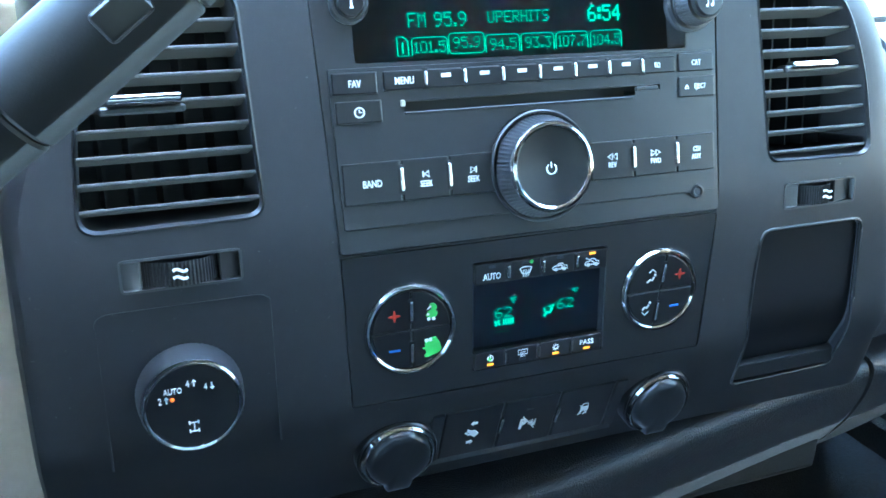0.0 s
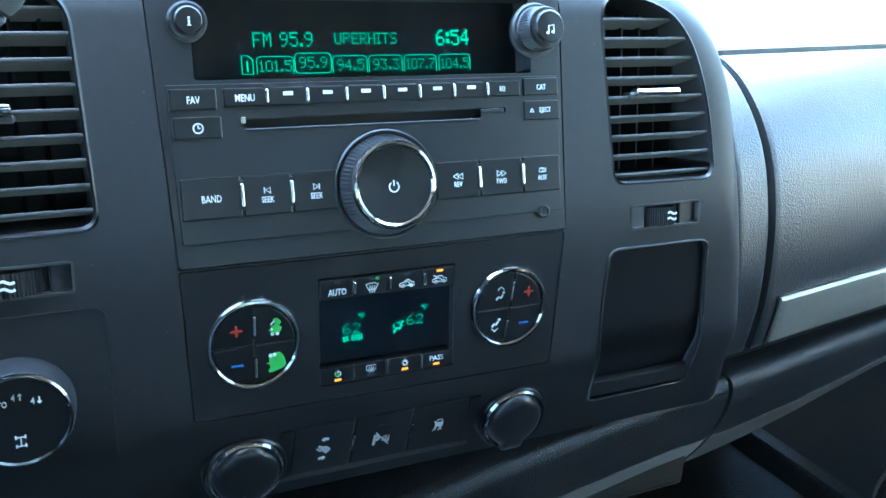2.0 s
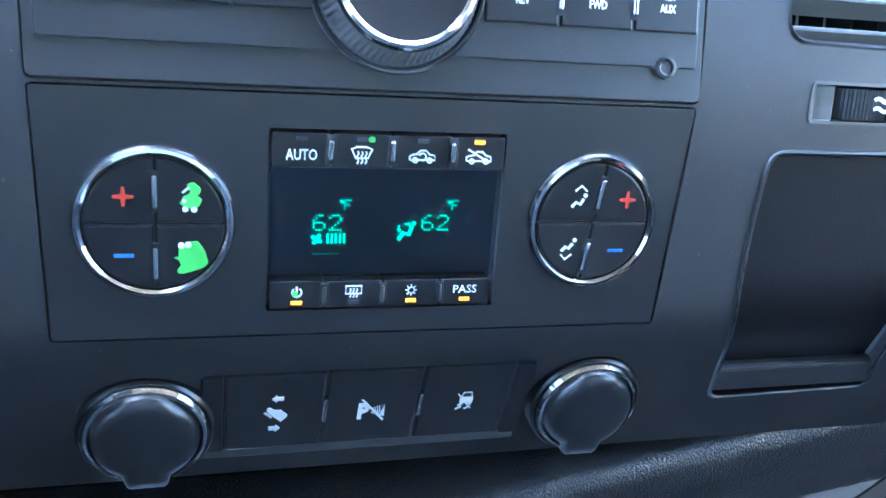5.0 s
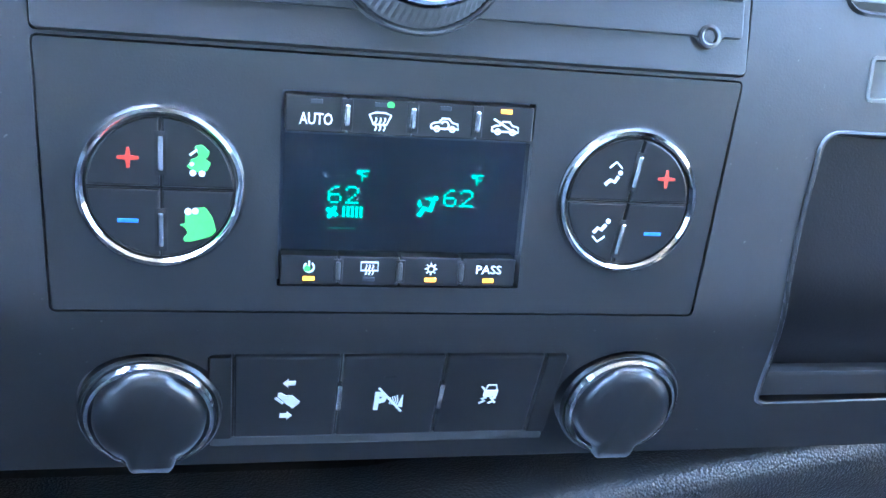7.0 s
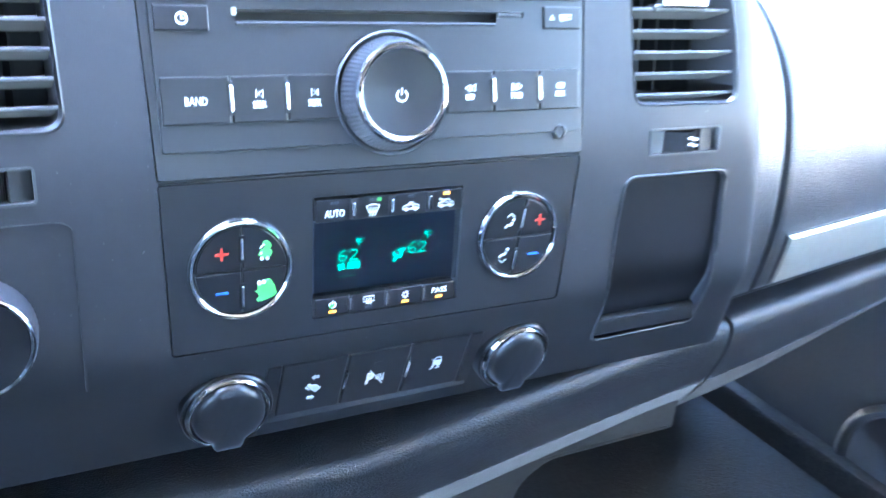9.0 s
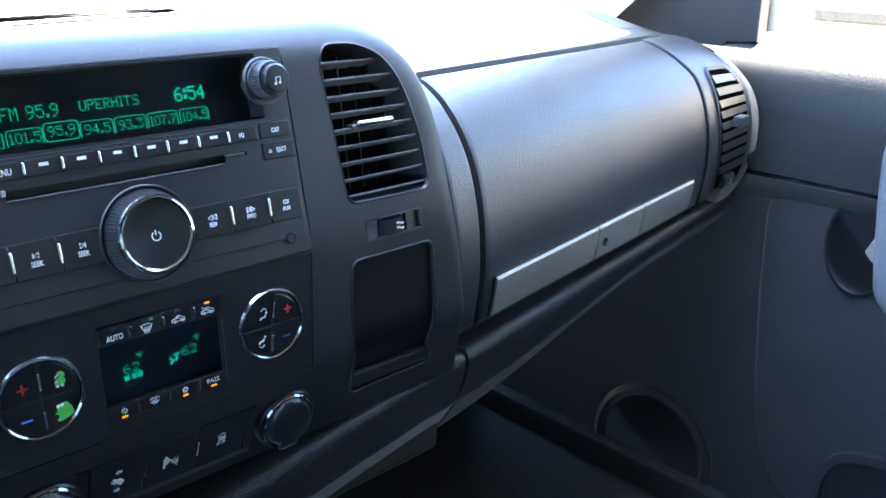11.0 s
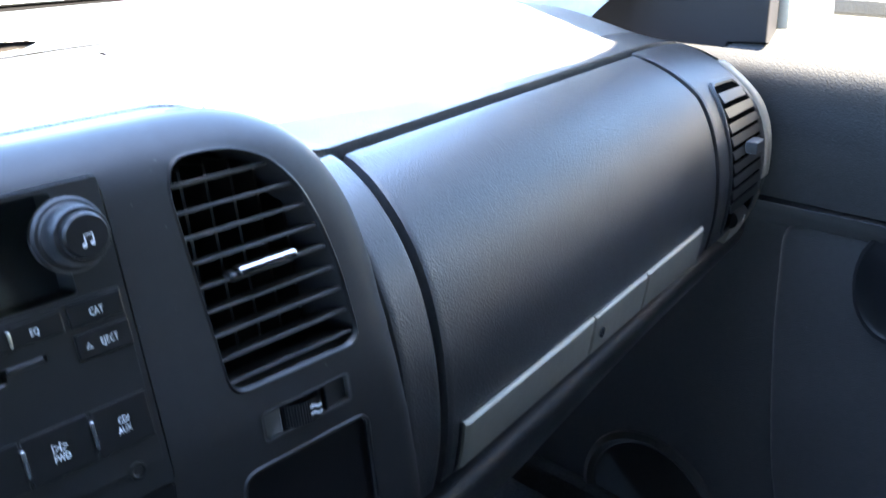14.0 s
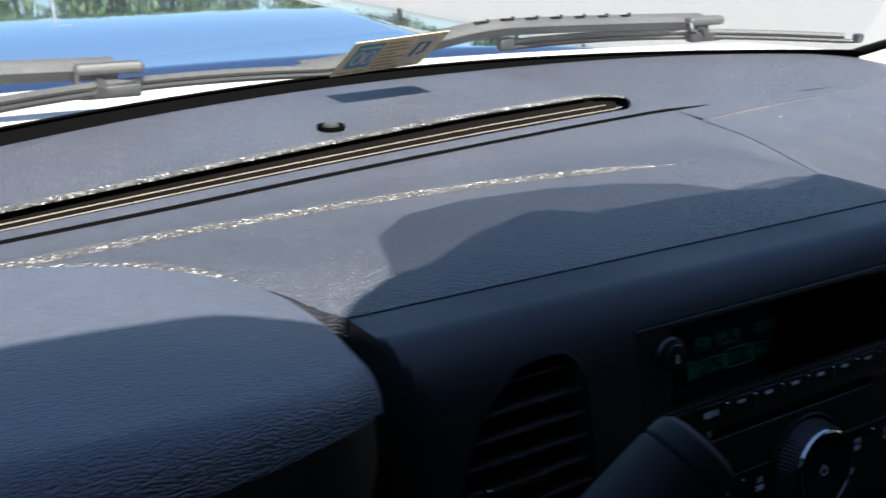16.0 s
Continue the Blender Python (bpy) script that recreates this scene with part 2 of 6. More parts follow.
def prism(pts, z0, z1, r=0.0, seg=2):
    """Closed outline in x, y drawn out from z0 to z1, with its front edge rounded by r."""
    bm = bmesh.new()
    a = [bm.verts.new((x, y, z0)) for x, y in pts]
    f = bm.faces.new(a)
    if f.calc_area() and sum(pts[i - 1][0] * pts[i][1] - pts[i][0] * pts[i - 1][1] for i in range(len(pts))) > 0:
        f.normal_flip()
    out = bmesh.ops.extrude_face_region(bm, geom=[f])
    top = [v for v in out["geom"] if isinstance(v, bmesh.types.BMVert)]
    for v in top:
        v.co.z = z1
    bm.normal_update()
    if r:
        edges = [e for e in bm.edges if all(abs(v.co.z - z1) < 1e-7 for v in e.verts)]
        bmesh.ops.bevel(bm, geom=edges, offset=r, segments=seg, profile=0.5, affect="EDGES")
    bmesh.ops.recalc_face_normals(bm, faces=bm.faces)
    return bm


def rounded(pts, r, n=5):
    """An outline with its corners rounded; r is one radius or one for each corner."""
    out, k = [], len(pts)
    for i in range(k):
        p, a, b = (Vector(pts[j % k]) for j in (i, i - 1, i + 1))
        rad = r[i] if isinstance(r, (list, tuple)) else r
        if rad <= 0:
            out.append(tuple(p))
            continue
        da, db = (a - p).normalized(), (b - p).normalized()
        for s in range(n + 1):
            t = s / n
            q = (p + da * rad) * (1 - t) ** 2 + p * 2 * t * (1 - t) + (p + db * rad) * t ** 2
            out.append((q.x, q.y))
    return out


def rect(x0, y0, x1, y1):
    return [(x0, y0), (x1, y0), (x1, y1), (x0, y1)]


def lathe(profile, n=48, ring=False, rib=0.0, a0=0.0, a1=2 * math.pi):
    """Turns a profile of (radius, height) round z. ring: closes the profile on itself; rib: knurling on rows flagged by a third value."""
    bm = bmesh.new()
    full = abs(a1 - a0 - 2 * math.pi) < 1e-6
    rings = []
    for p in profile:
        row = []
        for i in range(n + (0 if full else 1)):
            a = a0 + (a1 - a0) * i / n
            rad = p[0] - (rib if len(p) > 2 and i % 2 else 0)
            row.append(bm.verts.new((rad * math.cos(a), rad * math.sin(a), p[1])))
        rings.append(row)
    m = len(rings[0])
    for r0, r1 in zip(rings, rings[1:]):
        for i in range(m if full else m - 1):
            bm.faces.new((r0[i], r0[(i + 1) % m], r1[(i + 1) % m], r1[i]))
    if ring:
        for i in range(m):
            bm.faces.new((rings[-1][i], rings[-1][(i + 1) % m], rings[0][(i + 1) % m], rings[0][i]))
    elif full:
        for row, flip in ((rings[0], True), (rings[-1], False)):
            bm.faces.new(row[::-1] if flip else row)
    bmesh.ops.recalc_face_normals(bm, faces=bm.faces)
    return bm


def stroke(path, width, z0=0.0, z1=0.00025, closed=False):
    """A flat ribbon of even width along a path in x, y."""
    bm = bmesh.new()
    k, pts = len(path), [Vector((x, y)) for x, y in path]
    rows = []
    for i in range(k):
        a, b = (pts[i - 1], pts[(i + 1) % k]) if closed else (pts[max(i - 1, 0)], pts[min(i + 1, k - 1)])
        d = (b - a).normalized()
        nrm = Vector((-d.y, d.x)) * width / 2
        rows.append([bm.verts.new((*(pts[i] + s * nrm), z)) for s, z in ((1, z0), (1, z1), (-1, z1), (-1, z0))])
    for i in range(k if closed else k - 1):
        a, b = rows[i], rows[(i + 1) % k]
        for j in range(3):
            bm.faces.new((a[j], a[j + 1], b[j + 1], b[j]))
    if not closed:
        bm.faces.new(rows[0])
        bm.faces.new(rows[-1][::-1])
    bmesh.ops.recalc_face_normals(bm, faces=bm.faces)
    return bm


def merge(*bms):
    """Several bmeshes as one."""
    out = bms[0]
    for b in bms[1:]:
        tmp = bpy.data.meshes.new("tmp")
        b.to_mesh(tmp)
        b.free()
        out.from_mesh(tmp)
        bpy.data.meshes.remove(tmp)
    return out


def shift(bm, x=0, y=0, z=0, turn=0.0, scale=1.0):
    bmesh.ops.transform(bm, matrix=Matrix.Translation((x, y, z)) @ Matrix.Rotation(turn, 4, "Z") @ Matrix.Scale(scale, 4), verts=bm.verts)
    return bm


def sheet(fn, nu, nv, thick=0.0, closed_u=False):
    """A surface fn(a, b), a and b from 0 to 1; thick gives it a back along its normals."""
    bm = bmesh.new()
    g = [[bm.verts.new(fn(i / nu, j / nv)) for j in range(nv + 1)] for i in range(nu + 1)]
    for i in range(nu):
        for j in range(nv):
            bm.faces.new((g[i][j], g[i + 1][j], g[i + 1][j + 1], g[i][j + 1]))
    bm.normal_update()
    if thick:
        bmesh.ops.solidify(bm, geom=list(bm.faces), thickness=thick)
        bmesh.ops.recalc_face_normals(bm, faces=bm.faces)
    return bm


def tube(path, radii, n=16):
    """A round bar along 3D points with a radius at each."""
    bm = bmesh.new()
    pts = [Vector(p) for p in path]
    rings = []
    for i, p in enumerate(pts):
        d = (pts[min(i + 1, len(pts) - 1)] - pts[max(i - 1, 0)]).normalized()
        q = d.to_track_quat("Z", "Y")
        rad = radii[i] if isinstance(radii, (list, tuple)) else radii
        rings.append([bm.verts.new(p + q @ Vector((rad * math.cos(2 * math.pi * k / n), rad * math.sin(2 * math.pi * k / n), 0))) for k in range(n)])
    for a, b in zip(rings, rings[1:]):
        for k in range(n):
            bm.faces.new((a[k], a[(k + 1) % n], b[(k + 1) % n], b[k]))
    bm.faces.new(rings[0][::-1])
    bm.faces.new(rings[-1])
    bmesh.ops.recalc_face_normals(bm, faces=bm.faces)
    return bm


def letters(text, cap, bold=0.0, z=0.0002, squeeze=0.72, spacing=1.0):
    """Text in the built-in font, centred, with capitals cap metres high, as a bmesh."""
    c = bpy.data.curves.new("text", "FONT")
    c.body, c.size, c.align_x, c.align_y = text, cap / 0.70, "CENTER", "CENTER"
    c.extrude, c.offset, c.space_character, c.resolution_u = z, bold, spacing, 2
    ob = new("text", c)
    data = bpy.data.meshes.new_from_object(ob.evaluated_get(bpy.context.evaluated_depsgraph_get()))
    bm = bmesh.new()
    bm.from_mesh(data)
    bpy.data.objects.remove(ob)
    bpy.data.curves.remove(c)
    bpy.data.meshes.remove(data)
    ys = [v.co.y for v in bm.verts]
    xs = [v.co.x for v in bm.verts]
    mx, my = (max(xs) + min(xs)) / 2, (max(ys) + min(ys)) / 2
    for v in bm.verts:
        v.co.x = (v.co.x - mx) * squeeze
        v.co.y -= my
    return bm


DOTS = {"0": "3E4141413E", "1": "427F40", "2": "4261514946", "3": "2141454B31", "4": "1814127F10", "5": "2745454539", "6": "3C4A494930", "7": "0171090503", "9": "064949291E",
        ".": "6060", ":": "3636", " ": "000000", "F": "7F09090901", "M": "7F020C027F", "U": "3F4040403F", "P": "7F09090906", "E": "7F49494941", "R": "7F09192946", "H": "7F0808087F", "I": "417F41", "T": "01017F0101", "S": "4649494931"}


def dot_text(text, cap, width, dot=0.76, bold=False):
    """Characters of a dot-matrix display, cap metres high and width metres wide, centred."""
    cols = []
    for ch in text:
        code = DOTS[ch]
        cols += [int(code[k:k + 2], 16) for k in range(0, len(code), 2)] + [0]
    cols = cols[:-1]
    px, py = width / len(cols), cap / 7
    bm = bmesh.new()
    for i, col in enumerate(cols):
        for j in range(7):
            if col >> j & 1:
                x, y = (i + 0.5) * px - width / 2, cap / 2 - (j + 0.5) * py
                w, h = px * (1.15 if bold else dot) / 2, py * (1.0 if bold else dot) / 2
                bm.faces.new([bm.verts.new((x + a * w, y + b * h, 0.0002)) for a, b in ((-1, -1), (1, -1), (1, 1), (-1, 1))])
    return bm


def carve(bm, cutters):
    """The solid bm less the solids in cutters."""
    data = bpy.data.meshes.new("solid")
    bm.to_mesh(data)
    bm.free()
    ob = new("solid", data)
    made = []
    for c in cutters:
        cd = bpy.data.meshes.new("cut")
        c.to_mesh(cd)
        c.free()
        co = new("cut", cd)
        made.append(co)
        md = ob.modifiers.new("cut", "BOOLEAN")
        md.operation, md.object, md.solver = "DIFFERENCE", co, "MANIFOLD"
    res = bpy.data.meshes.new_from_object(ob.evaluated_get(bpy.context.evaluated_depsgraph_get()))
    out = bmesh.new()
    out.from_mesh(res)
    for o in (ob, *made):
        d = o.data
        bpy.data.objects.remove(o)
        bpy.data.meshes.remove(d)
    bpy.data.meshes.remove(res)
    return out


def moved(bm, m):
    bmesh.ops.transform(bm, matrix=m, verts=bm.verts)
    return bm


def smooth01(t):
    t = max(0.0, min(1.0, t))
    return t * t * (3 - 2 * t)


# ---------- the face of the centre stack ----------
# Millimetres on the face: u to the right, v up, w out towards the seats. It leans 8 degrees back.
LEANS = radians(8)
ORIGIN, UP, OUT = Vector((0, 0.0092, 1.2)), Vector((0, math.sin(LEANS), math.cos(LEANS))), Vector((0, -math.cos(LEANS), math.sin(LEANS)))
PROFILE = ((-180, -44.5), (-172, -40.5), (-160, -34), (-150, -28), (-141, -22), (-125, -11.2), (-112, -4.4), (-95, -2.7), (-50, 1.3), (-33, 2.2), (-20, 2.2), (0, 0.5), (41, -3.6), (75, -7.0), (104, -10.5))


def swell(v):
    v = max(-180, min(104, v))
    return float(np.interp(v, [p[0] for p in PROFILE], [p[1] for p in PROFILE]))


def soft_swell(v):
    return sum(swell(v + d) * k for d, k in ((-8, 0.15), (-4, 0.2), (0, 0.3), (4, 0.2), (8, 0.15)))


def frame_at(u, v, w, slope=0.0):
    a = math.atan(slope)
    y = (UP * math.cos(a) + OUT * math.sin(a)).normalized()
    z = (OUT * math.cos(a) - UP * math.sin(a)).normalized()
    p = ORIGIN + Vector((u, 0, 0)) / 1000 + UP * v / 1000 + OUT * w / 1000
    return Matrix(((1, y.x, z.x, p.x), (0, y.y, z.y, p.y), (0, y.z, z.z, p.z), (0, 0, 0, 1)))


def on_radio(u, v, w=0.0):
    return frame_at(u, v, 0.3 - 0.1 * v + w, -0.1)


def on_climate(u, v, w=0.0):
    return frame_at(u, v, 1.0 + 0.089 * (v + 50) + w, 0.089)


def on_face(u, v, w=0.0):
    return frame_at(u, v, soft_swell(v) + w, (soft_swell(v + 6) - soft_swell(v - 6)) / 12)


MM = 0.001


def mm(pts):
    return [(x * MM, y * MM) for x, y in pts]


# ---------- centre stack bezel ----------
def side(v):
    return 231.0 + 9 * max(0.0, min(1.0, (-55 - v) / 90)) + 12 * max(0.0, min(1.0, (-128 - v) / 38)) if v < -15 else 130 + 101 * max(0.0, 1 - ((v + 15) / 119.5) ** 2.9) ** (1 / 2.9)


def side_left(v):
    k = max(0.0, min(1.0, (v + 10) / 60))
    return 237 - 17 * k * k * (3 - 2 * k)


def edge_gap(u, v):
    if u < 0:
        return min((side_left(v) + u) * 2.2, 104 - v)
    if u > 130 and v > -15:
        return (1 - (((u - 130) / 101) ** 2.9 + ((v + 15) / 119) ** 2.9) ** (1 / 2.9)) * 112
    return min(side(v) - u, 104 - v)


def rolled(d, r):
    d = max(0.0, d)
    return 0.0 if d >= r else r - math.sqrt(max(0.0, r * r - (r - d) ** 2))


def bezel_point(u, v):
    w = soft_swell(v) - rolled(edge_gap(u, v), 11 + 15 * max(0.0, min(1.0, (v + 60) / 60)))
    return frame_at(u, v, w).translation


def bezel_solid():
    bm = bmesh.new()
    vs = [-171 + 201 * i / 52 for i in range(52)] + [30 + 74 * math.sin(math.pi / 2 * i / 34) for i in range(35)]
    cols = [math.sin(math.pi / 2 * (2 * i / 80 - 1)) * 0.55 + 0.45 * (2 * i / 80 - 1) for i in range(81)]
    g, back = [], []
    for v in vs:
        us = [(side(v) if c > 0 else side_left(v)) * c for c in cols]
        g.append([bm.verts.new(bezel_point(u, v)) for u in us])
        back.append([bm.verts.new(frame_at(u, v, -78).translation) for u in us])
    for rows, flip in ((g, False), (back, True)):
        for i in range(len(vs) - 1):
            for j in range(len(cols) - 1):
                q = (rows[i][j], rows[i][j + 1], rows[i + 1][j + 1], rows[i + 1][j])
                bm.faces.new(q[::-1] if flip else q)
    for i in range(len(vs) - 1):
        for j in (0, len(cols) - 1):
            bm.faces.new((g[i][j], g[i + 1][j], back[i + 1][j], back[i][j]))
    for i in (0, len(vs) - 1):
        for j in range(len(cols) - 1):
            bm.faces.new((g[i][j], g[i][j + 1], back[i][j + 1], back[i][j]))
    bmesh.ops.recalc_face_normals(bm, faces=bm.faces)
    return bm


VENT = [(127.5, 79), (132.5, -11.5), (202, -12.5), (199, 26), (193, 52), (184, 72), (170, 84.5), (152, 88.5), (134, 88.5)]
VENT_R = [7, 8, 9, 12, 12, 12, 12, 8, 6]
RADIO = [(-101.7, -33.6), (100.4, -33.6), (102, 90), (-106.4, 90)]
CLIMATE = [(-99.2, -109.8), (95.2, -110.4), (100.2, -34.7), (-101.6, -34.7)]
SIDE_BEND = np.polyfit((-147.5, -118, -92, -72, -49), (136.5, 129.8, 128, 129, 131.5), 3)
POCKET_OUT = [(136.5, -147.5), (208.5, -146), (200.8, -97), (199, -49), (131, -49)] + [(float(np.polyval(SIDE_BEND, v)), v) for v in range(-62, -136, -6)]
POCKET_R = [5, 5, 0, 7, 7] + [0] * 13


vent_right = rounded(VENT, VENT_R)
vent_left = [(-x - 2, y) for x, y in vent_right][::-1]
vent_left = [(x + (-3.4 if x < -169 else 2 - 8.5 * (y + 11.5) / 90.5), y) for x, y in vent_left]
cutters = [
    moved(prism(mm(vent_right), -0.05, 0.03), frame_at(0, 0, 0)),
    moved(prism(mm(vent_left), -0.05, 0.03), frame_at(0, 0, 0)),
    moved(prism(mm(rounded(RADIO, 2)), -0.032, 0.03), on_radio(0, 0)),
    moved(prism(mm(rounded(CLIMATE, 2)), -0.022, 0.03), on_climate(0, 0)),
    moved(prism(mm(rounded(POCKET_OUT, POCKET_R)), -0.070, 0.04), frame_at(0, 0, 0)),
    moved(prism(mm(rounded(rect(-57, -20.4, 57, 18.6), 3)), -0.014, 0.03), frame_at(0, -140, -20.0, 0.52)),
    moved(prism(mm(rounded(rect(144, -37.5, 191, -25), 1.5)), -0.012, 0.02), frame_at(0, 0, 0)),
    moved(prism(mm(rounded(rect(-193, -37.5, -145, -25), 1.5)), -0.012, 0.02), frame_at(0, 0, 0)),
    moved(lathe([(0.0205, -0.04), (0.0205, -0.004), (0.0235, 0.002), (0.031, 0.009), (0.033, 0.03)], 48), frame_at(-73.8, -144, -21.8, 0.45)),
    moved(lathe([(0.0205, -0.04), (0.0205, -0.004), (0.0235, 0.002), (0.031, 0.009), (0.033, 0.03)], 48), frame_at(79.3, -143.8, -21.9, 0.45)),
]
stack = thing("center_console", frame_at(0, -160, -40), "charcoal plastic dashboard centre stack bezel with rounded top corners", "dashboard panel")
part("bezel", carve(bezel_solid(), cutters), BEZEL, stack, m=Matrix())
# backing that closes the openings from behind
part("backing", moved(box(0.43, 0.25, 0.004, at=(0, -0.035, -0.081)), frame_at(0, 0, 0)), DARK, stack, "black backing panel", m=Matrix())
# open storage pocket: lining, sloping floor and its front lip

def reach(v):
    """The sides of the recess at height v."""
    return float(np.polyval(SIDE_BEND, v)) + 0.4, float(np.interp(v, (-146, -97, -49), (208, 200.3, 198.5)))


def recess_point(a, b):
    v = -135.5 + 85.9 * b
    lo, hi = reach(v)
    return frame_at(lo - 1 + (hi - lo + 2) * a, v, soft_swell(v) - 2.5 - 6.5 * smooth01((-92 - v) / 40)).translation


def shelf_point(a, b):
    """The small sloping shelf at the foot of the recess, with a rounded upper edge."""
    v = -134.0 - 9.0 * b
    lo, hi = reach(v)
    return frame_at(lo - 1 + (hi - lo + 2) * a, v, -22.2 - 2.2 * b - 2.4 * (1 - min(1.0, b / 0.12)) ** 2).translation


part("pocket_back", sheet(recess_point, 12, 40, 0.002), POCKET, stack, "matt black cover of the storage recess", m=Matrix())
part("pocket_floor", sheet(shelf_point, 12, 40, 0.002), BEZEL, stack, "sloping shelf at the foot of the recess", m=Matrix())


def side_point(k):
    def fn(a, b):
        v = -145.5 + 96 * b
        u = reach(v)[k] + (0.5, -0.9)[k]
        deep = recess_point(k, max(0.0, (v + 135.5) / 85.9)) if v > -135.5 else shelf_point(k, (-134 - v) / 9 if v < -134 else 0)
        return deep.lerp(bezel_point(u, v) - OUT * 0.0006, a)
    return fn


# Thin dark liners over the bezel walls paint shade into the recess.
for k in (0, 1):
    part("pocket_side", sheet(side_point(k), 6, 40, 0.0006), POCKET, stack, "recess side darkened to look shaded", m=Matrix())
rim_line = rounded([(x + (-0.6 if x < 170 else 0.6), y + (-0.6 if y < -100 else 0.6)) for x, y in POCKET_OUT], POCKET_R)
pts = [bezel_point(x, y) + OUT * 0.0001 for x, y in rim_line]
part("pocket_rim", tube(pts + pts[:1], 0.0009, 8), FACE, stack, "rounded rim of the pocket", m=Matrix())
# raised outline round the drive selector
outline = rounded([(-206, -118), (-206, -46), (-133, -46), (-133, -118)], [0, 7, 7, 0], 6)
part("raised_line", stroke(mm([(x + 170, y + 60) for x, y in outline]), 0.0009, -0.001, 0.0005), BEZEL, stack, m=on_face(-170, -60, 0.0))
# ---------- air vents ----------
def clip_slat(pts, v):
    """The reach in u of an outline at height v."""
    xs = []
    for (x0, y0), (x1, y1) in zip(pts, pts[1:] + pts[:1]):
        if (y0 - v) * (y1 - v) < 0:
            xs.append(x0 + (x1 - x0) * (v - y0) / (y1 - y0))
    return min(xs), max(xs)


def air_vent(outline, tab_u, label, mirror):
    cu = sum(x for x, y in outline) / len(outline)
    t = thing("air_vent", frame_at(cu, 38, -10), label, "air vent", "dashboard air vents")
    rim = [(x, y) for x, y in outline]
    bm = bmesh.new()
    rows = []
    for x, y in rim:
        p = bezel_point(x, y)
        q0 = p + OUT * 0.0008
        inner = ORIGIN + Vector((cu + (x - cu) * 0.972, 0, 0)) * MM + UP * (38 + (y - 38) * 0.98) * MM
        d = (p - ORIGIN).dot(OUT)
        rows.append([bm.verts.new(c) for c in (p + (p - inner - OUT * d).normalized() * 0.0012, q0, inner + OUT * (d - 0.001), inner + OUT * -0.045)])
    for a, b in zip(rows, rows[1:] + rows[:1]):
        for k in range(3):
            bm.faces.new((a[k], a[k + 1], b[k + 1], b[k]))
    bmesh.ops.recalc_face_normals(bm, faces=bm.faces)
    part("vent_frame", bm, KEY, t, m=Matrix())
    for i in range(9):
        v = (80.5 if mirror else 77) - 10.5 * i
        lo, hi = clip_slat(outline, v)
        lo, hi = lo + 0.2, hi + 0.3
        d = soft_swell(v) - 2.2 - (3 if i == 0 else 0)
        b = box((hi - lo) * MM, 0.0017, 0.019, 0.0006, 2, at=(0, 0, -0.0095))
        part("slat", b, SLAT, t, m=frame_at((lo + hi) / 2, v, d) @ pose(0, 0, 0, -13))
    for i in range(5):
        u = cu - 24 + 12 * i
        part("vane", box(0.0014, 0.088, 0.016, at=(0, 0, 0)), DARK, t, m=frame_at(u, 36, -34) @ pose(0, 0, 0, 0, 8))
    tab = part("tab", box(0.030, 0.0040, 0.007, 0.0016, 3), CHROME, t, "bright chrome adjusting tab", m=frame_at(tab_u, 40.0 if mirror else 37.5, soft_swell(37) - 1))
    part("tab_root", box(0.034, 0.0035, 0.008, 0.001, 1), FACE, t, m=frame_at(tab_u - 1, 35.6, soft_swell(37) - 4))
    return t


air_vent(vent_right, 163, "black slatted dashboard vent with chrome tab beside the radio", False)
air_vent(vent_left, -176, "black slatted dashboard vent with chrome tab on driver side", True)


def thumb_wheel(lo, hi, a, b, glyph):
    """A ribbed wheel reaching from a to b inside a slot from lo to hi."""
    t = thing("vent_thumbwheel", on_face((lo + hi) / 2, -31, -5), "ribbed black thumbwheel with white airflow mark in a slot", "dial", "vent thumbwheels")
    mid, half = (a + b) / 2, (b - a) / 2 * MM
    m = on_face(mid, -31.2, -9)
    n = 48
    bm = bmesh.new()
    rows = []
    for i in range(n + 1):
        ang = radians(20) + radians(140) * i / n
        rows.append([bm.verts.new((-math.cos(ang) * half * 1.06, y, math.sin(ang) * 0.0135 - (0.0005 if i % 2 else 0))) for y in (-0.0052, 0.0052)])
    for p, q in zip(rows, rows[1:]):
        bm.faces.new((p[0], q[0], q[1], p[1]))
    bmesh.ops.solidify(bm, geom=list(bm.faces), thickness=0.002)
    bmesh.ops.recalc_face_normals(bm, faces=bm.faces)
    part("wheel", bm, SLAT, t, m=m, smooth=False)
    wave = [(-0.0030 + 0.0060 * k / 10, 0.0006 * math.sin(2 * math.pi * k / 10)) for k in range(11)]
    g = merge(shift(stroke(wave, 0.0012), y=0.0016), shift(stroke(wave, 0.0012), y=-0.0016))
    part("airflow_mark", g, WHITE, t, "white airflow mark", m=on_face(glyph, -31.2, 4.9))
    for edge, way in ((lo, 1), (hi, -1)):
        gap = (a - lo if way > 0 else hi - b)
        part("slot_cheek", box(gap * MM, 0.0122, 0.003, 0.0005, 1), CHEEK if way > 0 else FACE, t, m=on_face(edge + way * gap / 2, -31.2, -3.0) @ pose(0, 0, 0, 0, -14 * way))
    rim = rounded(rect(lo - 0.4, -37.9, hi + 0.4, -24.6), 1.8, 4)
    c = (lo + hi) / 2
    part("slot_rim", stroke(mm([(x - c, y + 31.2) for x, y in rim]), 0.0011, -0.001, 0.0006, True), SLAT, t, m=on_face(c, -31.2, -0.2))
    return t


thumb_wheel(144, 191, 153.5, 176.5, 168)
thumb_wheel(-193, -145, -185, -154, -170)


